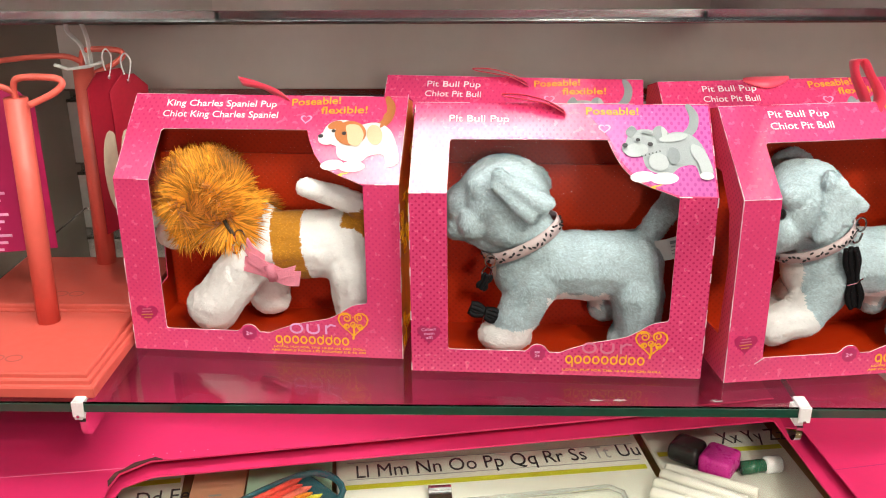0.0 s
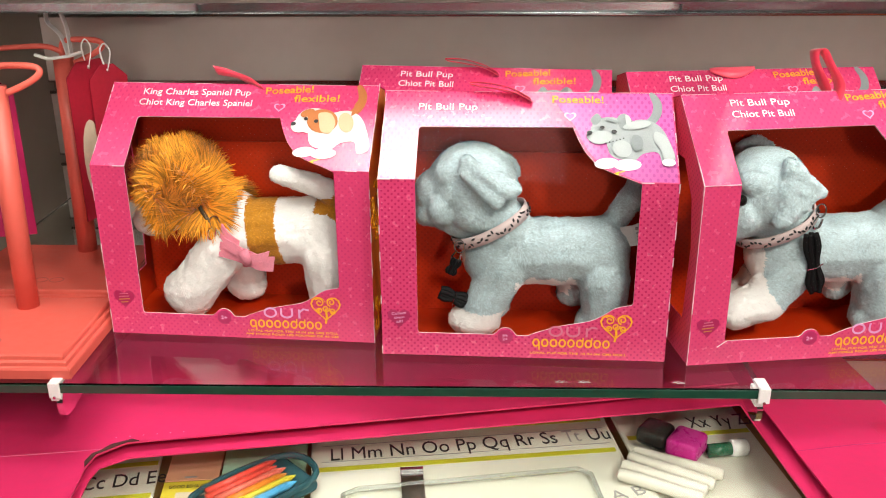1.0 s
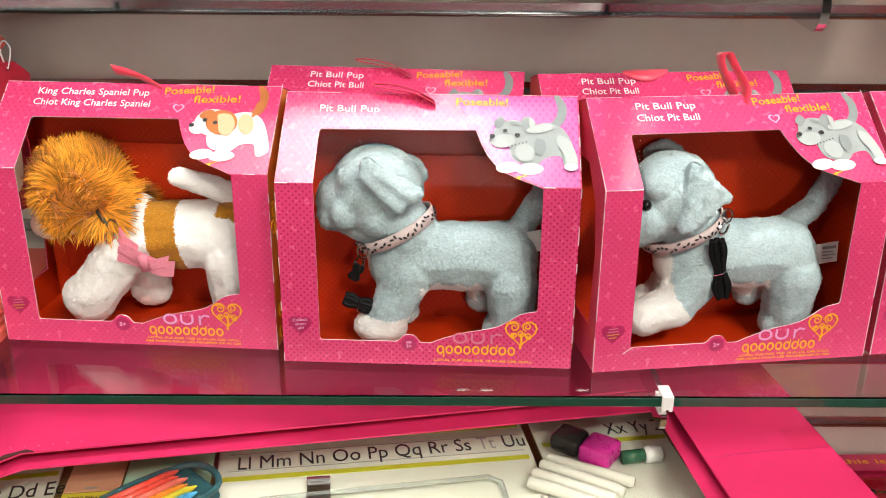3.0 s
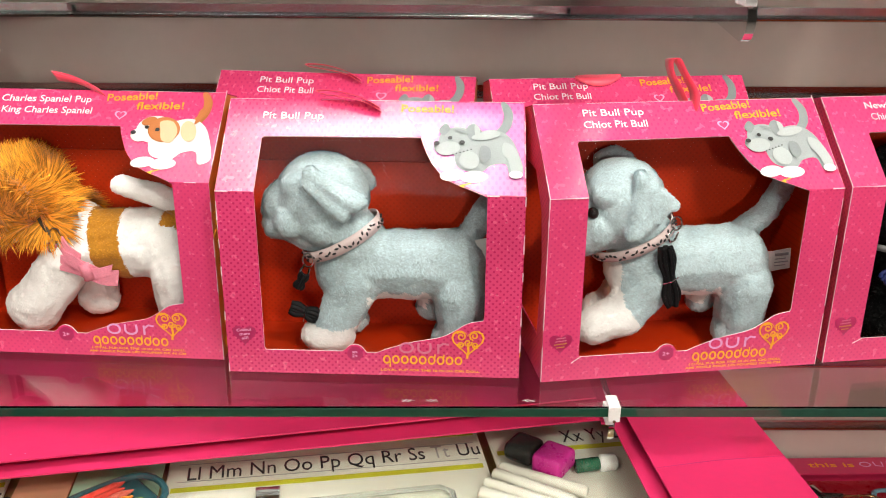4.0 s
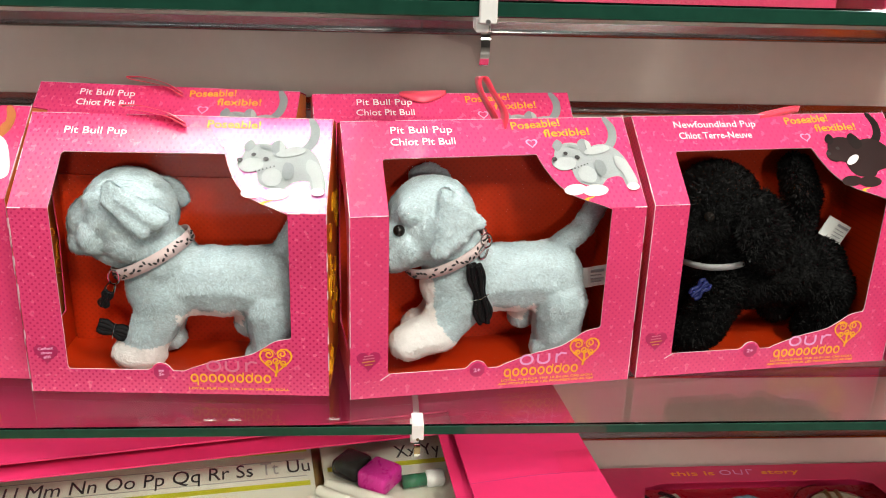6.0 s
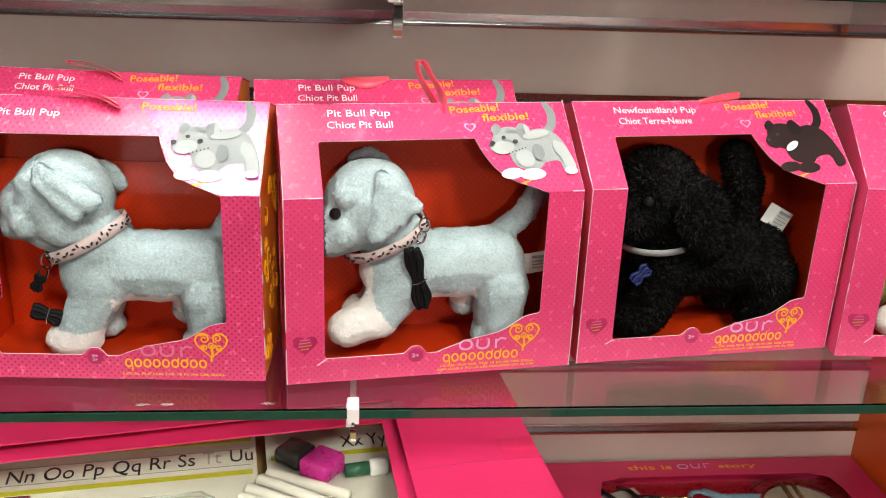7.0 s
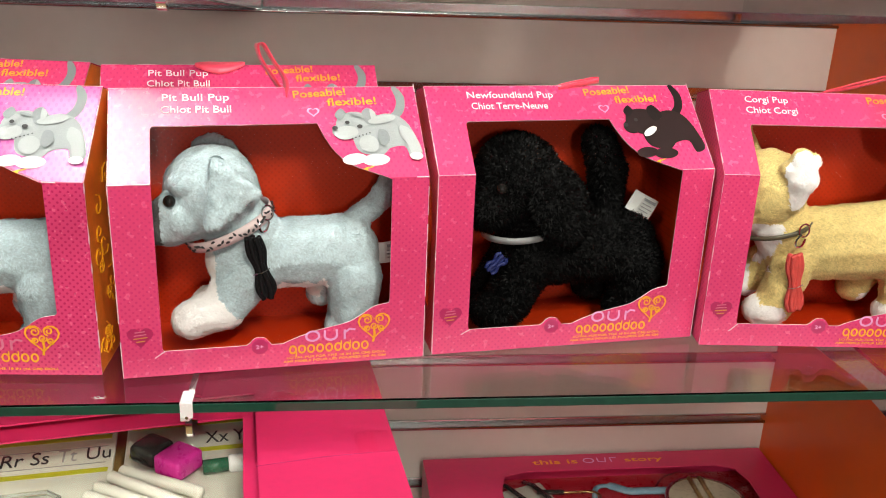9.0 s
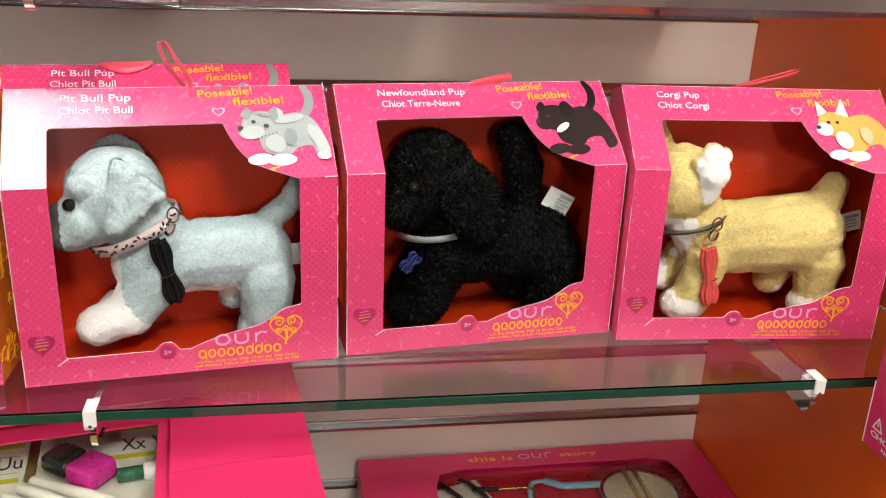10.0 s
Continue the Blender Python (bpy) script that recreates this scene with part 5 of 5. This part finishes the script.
CASE = in_school(0.056, -0.031, -0.044, 38)
case = holder("pencil_case", CASE, "dark teal pencil case with a clear lid, full of pencils", "pencil case")
smooth(part("tray", block(0.0, 0.092, -0.05, 0.0, 0.0, 0.012, 0.006, 3), M_TEAL, case))
part("rim", tube(spline([(0.004, -0.047, 0.0135), (0.088, -0.047, 0.0135), (0.089, -0.004, 0.0135), (0.004, -0.003, 0.0135)], 6, True), 0.0028, 8, True), M_TEAL, case)
cover = part("lid", sheet(0.004, 0.088, -0.047, -0.003, 0.021), M_FILM, case, "clear plastic lid")
cover.visible_shadow = False
for k, (mat, hue) in enumerate(((M_SKY, "blue"), (M_YELLOW, "yellow"), (M_ORANGEPL, "orange"), (M_CORALPL, "coral"), (M_RED, "red"), (M_RED, "red"))):
    pen = holder("colour_pencil", CASE @ Matrix.Translation((0.010 + 0.004 * (k % 2), -0.043 + 0.0071 * k, 0.0150)), "short %s pencil lying in the pencil case" % hue, "pencil", "pencils in the case")
    smooth(part("barrel", tube([(0, 0, 0), (0.056, 0, 0)], 0.0033, 8), mat, pen))
    part("tip", tube([(0.056, 0, 0), (0.064, 0, 0)], [0.0031, 0.0006], 8), mat, pen)

marker = holder("marker_case", in_school(0.445, 0.044, -0.034, -40), "magenta and smoky black plastic marker case", "marker case")
smooth(part("cap", block(-0.004, 0.024, -0.022, 0.006, -0.008, 0.009, 0.006, 3), M_SMOKE, marker, "smoky black cap"))
smooth(part("body", block(0.0242, 0.052, -0.023, 0.007, -0.0085, 0.009, 0.004, 3), M_MAGENTA, marker))
for k, (x, y, L) in enumerate(((0.417, 0.006, 0.074), (0.408, -0.006, 0.072), (0.402, -0.018, 0.07), (0.424, 0.016, 0.076))):
    st = holder("chalk_stick", in_school(x, y, -0.038 - 0.002 * (k == 3), -38 + 2 * k), "cream chalk stick lying in a bundle", "chalk", "chalk sticks")
    smooth(part("stick", tube([(0, 0, 0), (0.002, 0, 0), (L - 0.003, 0, 0), (L, 0, 0)], [0.0035, 0.0052, 0.0052, 0.004], 12), M_STICK, st))
green = holder("green_marker", in_school(0.488, 0.011, -0.04, 6), "dark green marker with a white cap", "marker")
smooth(part("barrel", tube([(0, 0, 0), (0.02, 0, 0)], 0.0058, 14), M_LEAD, green))
smooth(part("cap", tube([(0.02, 0, 0), (0.0215, 0, 0), (0.034, 0, 0), (0.036, 0, 0)], [0.0055, 0.0075, 0.0075, 0.0055], 14), M_CLIP, green, "white cap"))
abc = holder("letter_card", in_school(0.385, -0.06, -0.043, 6), "pale card with large letters", "card")
part("card", block(0, 0.045, -0.03, 0.03, -0.001, 0, 0.0003, 1), M_BOARD, abc)
flat_words("A B", 0.03, 0.012, M_RULE, abc, 0.008, 0.012, 0.0005, 8)
tan = holder("wood_block", in_school(0.515, -0.03, -0.058, 0), "tan wooden ruler end in the tray", "ruler")
part("blade", block(-0.03, 0.01, -0.06, 0.03, 0.0, 0.006, 0.001, 1), material("pale_wood", (0.5, 0.33, 0.13), 0.5, vary=0.2, scale=60, streak=(1, 8, 1)), tan)

# ---- boxed doctor set on the lower shelf ----
story = holder("doll_set_box", pose(0.948, 1.014, 0.842, 0, 0, 1.0), "crimson pink windowed box of small doll accessories lying flat", "toy box")
m = outline([[(-0.445, -0.3), (0.0, -0.3), (0.0, 0.0), (-0.445, 0.0)], [(-0.36, -0.3 + 0.06), (-0.05, -0.24), (-0.045, -0.07), (-0.052, -0.044), (-0.075, -0.034), (-0.32, -0.034), (-0.348, -0.042), (-0.357, -0.07)]], 0.0007)
finish("top_panel", m, M_PINK_PLAIN, story)
bm = bmesh.new()
for x0, x1, y0, y1 in ((-0.445, -0.443, -0.3, 0.0), (-0.002, 0.0, -0.3, 0.0), (-0.445, 0.0, -0.002, 0.0), (-0.445, 0.0, -0.3, -0.298)):
    block(x0, x1, y0, y1, -0.1208, -0.0008, bm=bm)
part("side_wall", bm, M_PINK_PLAIN, story)
part("tray", block(-0.442, -0.003, -0.297, -0.003, -0.034, -0.032), material("crimson_card_tray", (0.5, 0.012, 0.03), 0.3, vary=0.1), story, "crimson inner tray")
cf = part("clear_film", sheet(-0.4, -0.02, -0.28, -0.02, -0.0045, 0.0015), M_FILM, story, "clear film over the window")
cf.visible_shadow = False


def story_words(text, u, w, h, mat):
    m = words(text, w, h, 0.01)
    remap(m, lambda p: Vector((u + p.x, -0.020 + p.y, 0.0009 + p.z)))
    finish("lettering", m, mat, story, "gold lettering")


story_words("this is", -0.308, 0.058, 0.0095, M_YELLOWPRINT)
story_words("story", -0.188, 0.05, 0.0085, M_YELLOWPRINT)
mk = [outline([ellipse(0.008, 0.005, 0.0075, 0.0055), ellipse(0.008, 0.005, 0.0056, 0.0038)], 0.00005), print_line([(0.020, 0.0105, 0), (0.020, 0.002, 0), (0.029, 0.0005, 0), (0.031, 0.0105, 0)], 0.002), print_line([(0.037, 0.0, 0), (0.037, 0.01, 0), (0.045, 0.0095, 0)], 0.002)]
m = joined(mk)
remap(m, lambda p: Vector((-0.243 + p.x, -0.020 + p.y, 0.0009 + p.z)))
finish("maker_mark", m, M_LOGO, story)

note = holder("paper_card", pose(0.632, 0.955, 0.812, 0, 0, 20), "white paper card strapped in the doll set tray", "card")
part("sheet", block(-0.03, 0.032, -0.05, 0.03, 0, 0.0008), M_BOARD, note)
for x, turn in ((0.612, -58), (0.645, -62)):
    tie = holder("black_strap", pose(x, 0.966, 0.815, 0, 0, turn), "black strap across the paper card", "strap", "black straps")
    smooth(part("strap", tube([(-0.03, 0, 0.0), (-0.012, 0, 0.006), (0.02, 0, 0.006), (0.05, 0, 0.0)], 0.0036, 8, flat=0.6), M_SMOKE, tie))
rod = holder("metal_rod", pose(0.655, 0.967, 0.817, 0, 0, -4), "brown-handled metal instrument with hooked end", "instrument")
smooth(part("shaft", tube(spline([(0, 0, 0), (0.03, 0, 0), (0.055, 0.002, 0), (0.066, -0.004, 0), (0.066, -0.016, 0)], 5), 0.0018, 8), material("brass_metal", (0.45, 0.3, 0.12), 0.25, 1.0), rod))
smooth(part("grip", tube([(-0.012, 0, 0), (0.022, 0, 0)], 0.0032, 10), M_SMOKE, rod))
blue = holder("blue_instrument", pose(0.72, 0.972, 0.815, 0, 0, -8), "pale blue plastic instrument with a chrome edge", "instrument")
smooth(part("handle", tube(spline([(-0.004, -0.03, 0), (0.0, 0.002, 0), (0.018, 0.008, 0.001), (0.04, -0.002, 0.002), (0.06, 0.0, 0.002), (0.092, 0.004, 0.002)], 6), [0.0035] * 12 + [0.006] * 19, 10, flat=0.6), material("pale_blue_plastic", (0.25, 0.48, 0.62), 0.25), blue))
smooth(part("wire", tube(spline([(0.075, 0.008, 0), (0.09, 0.03, 0.004), (0.115, 0.045, 0.004)], 6), 0.0013, 6), M_CHROME, blue, "chrome wire"))
drum = holder("round_dial", pose(0.85, 0.935, 0.812, 0, 0, 0), "round cream dial with a chrome rim in the tray", "dial")
smooth(part("rim", tube([(0.048 * math.cos(a), 0.048 * math.sin(a), 0.008) for a in (k * math.tau / 40 for k in range(40))], 0.003, 8, True), M_CHROME, drum, "chrome rim"))
part("face", tube([(0, 0, 0.0), (0, 0, 0.009)], 0.0465, 40), material("cream_plastic", (0.62, 0.56, 0.42), 0.3, vary=0.1), drum)
for x in (-0.007, 0.007):
    smooth(part("band", tube([(x, -0.04, 0.011), (x, 0.045, 0.011)], 0.0028, 8), material("amber_rubber", (0.5, 0.33, 0.12), 0.3), drum, "amber rubber band"))

# ---- pink box hung against the orange side panel ----
side_box = holder("small_box", pose(0.8425, 0.30, 1.14), "pink card box with a white choking hazard warning", "toy box")
part("carton", block(0.0, RIGHT - 0.8425 - 0.0005, 0.0, 0.25, 0.0, 0.135, 0.0006, 1), M_PINK_PLAIN, side_box)


def on_side(m, y, z, turn=0):
    c, s = math.cos(radians(turn)), math.sin(radians(turn))
    return remap(m, lambda p: Vector((-0.0004 - p.z, y - (c * p.x - s * p.y), z + s * p.x + c * p.y)))


finish("warning_triangle", on_side(outline([[(0, 0), (0.0125, 0), (0.00625, 0.011)], [(0.002, 0.0011), (0.0105, 0.0011), (0.00625, 0.0086)]], 0.00005), 0.243, 0.0165), M_WHITE, side_box, "white warning triangle")
finish("warning_mark", on_side(outline([[(0.0057, 0.0036), (0.0068, 0.0036), (0.0068, 0.0068), (0.0057, 0.0068)]], 0.00005), 0.243, 0.0165), M_WHITE, side_box)
finish("lettering", on_side(words("CHOKING", 0.045, 0.004, 0.02), 0.243, 0.0105), M_WHITE, side_box, "white lettering")
finish("lettering", on_side(words("Not for", 0.02, 0.003, 0.01), 0.228, 0.0045), M_WHITE, side_box, "white lettering")
part("worn_edge", tube([(0, 0.25, 0.0), (0, 0.25, 0.05)], 0.0006, 5), M_EDGE, side_box, "whitened worn edge")
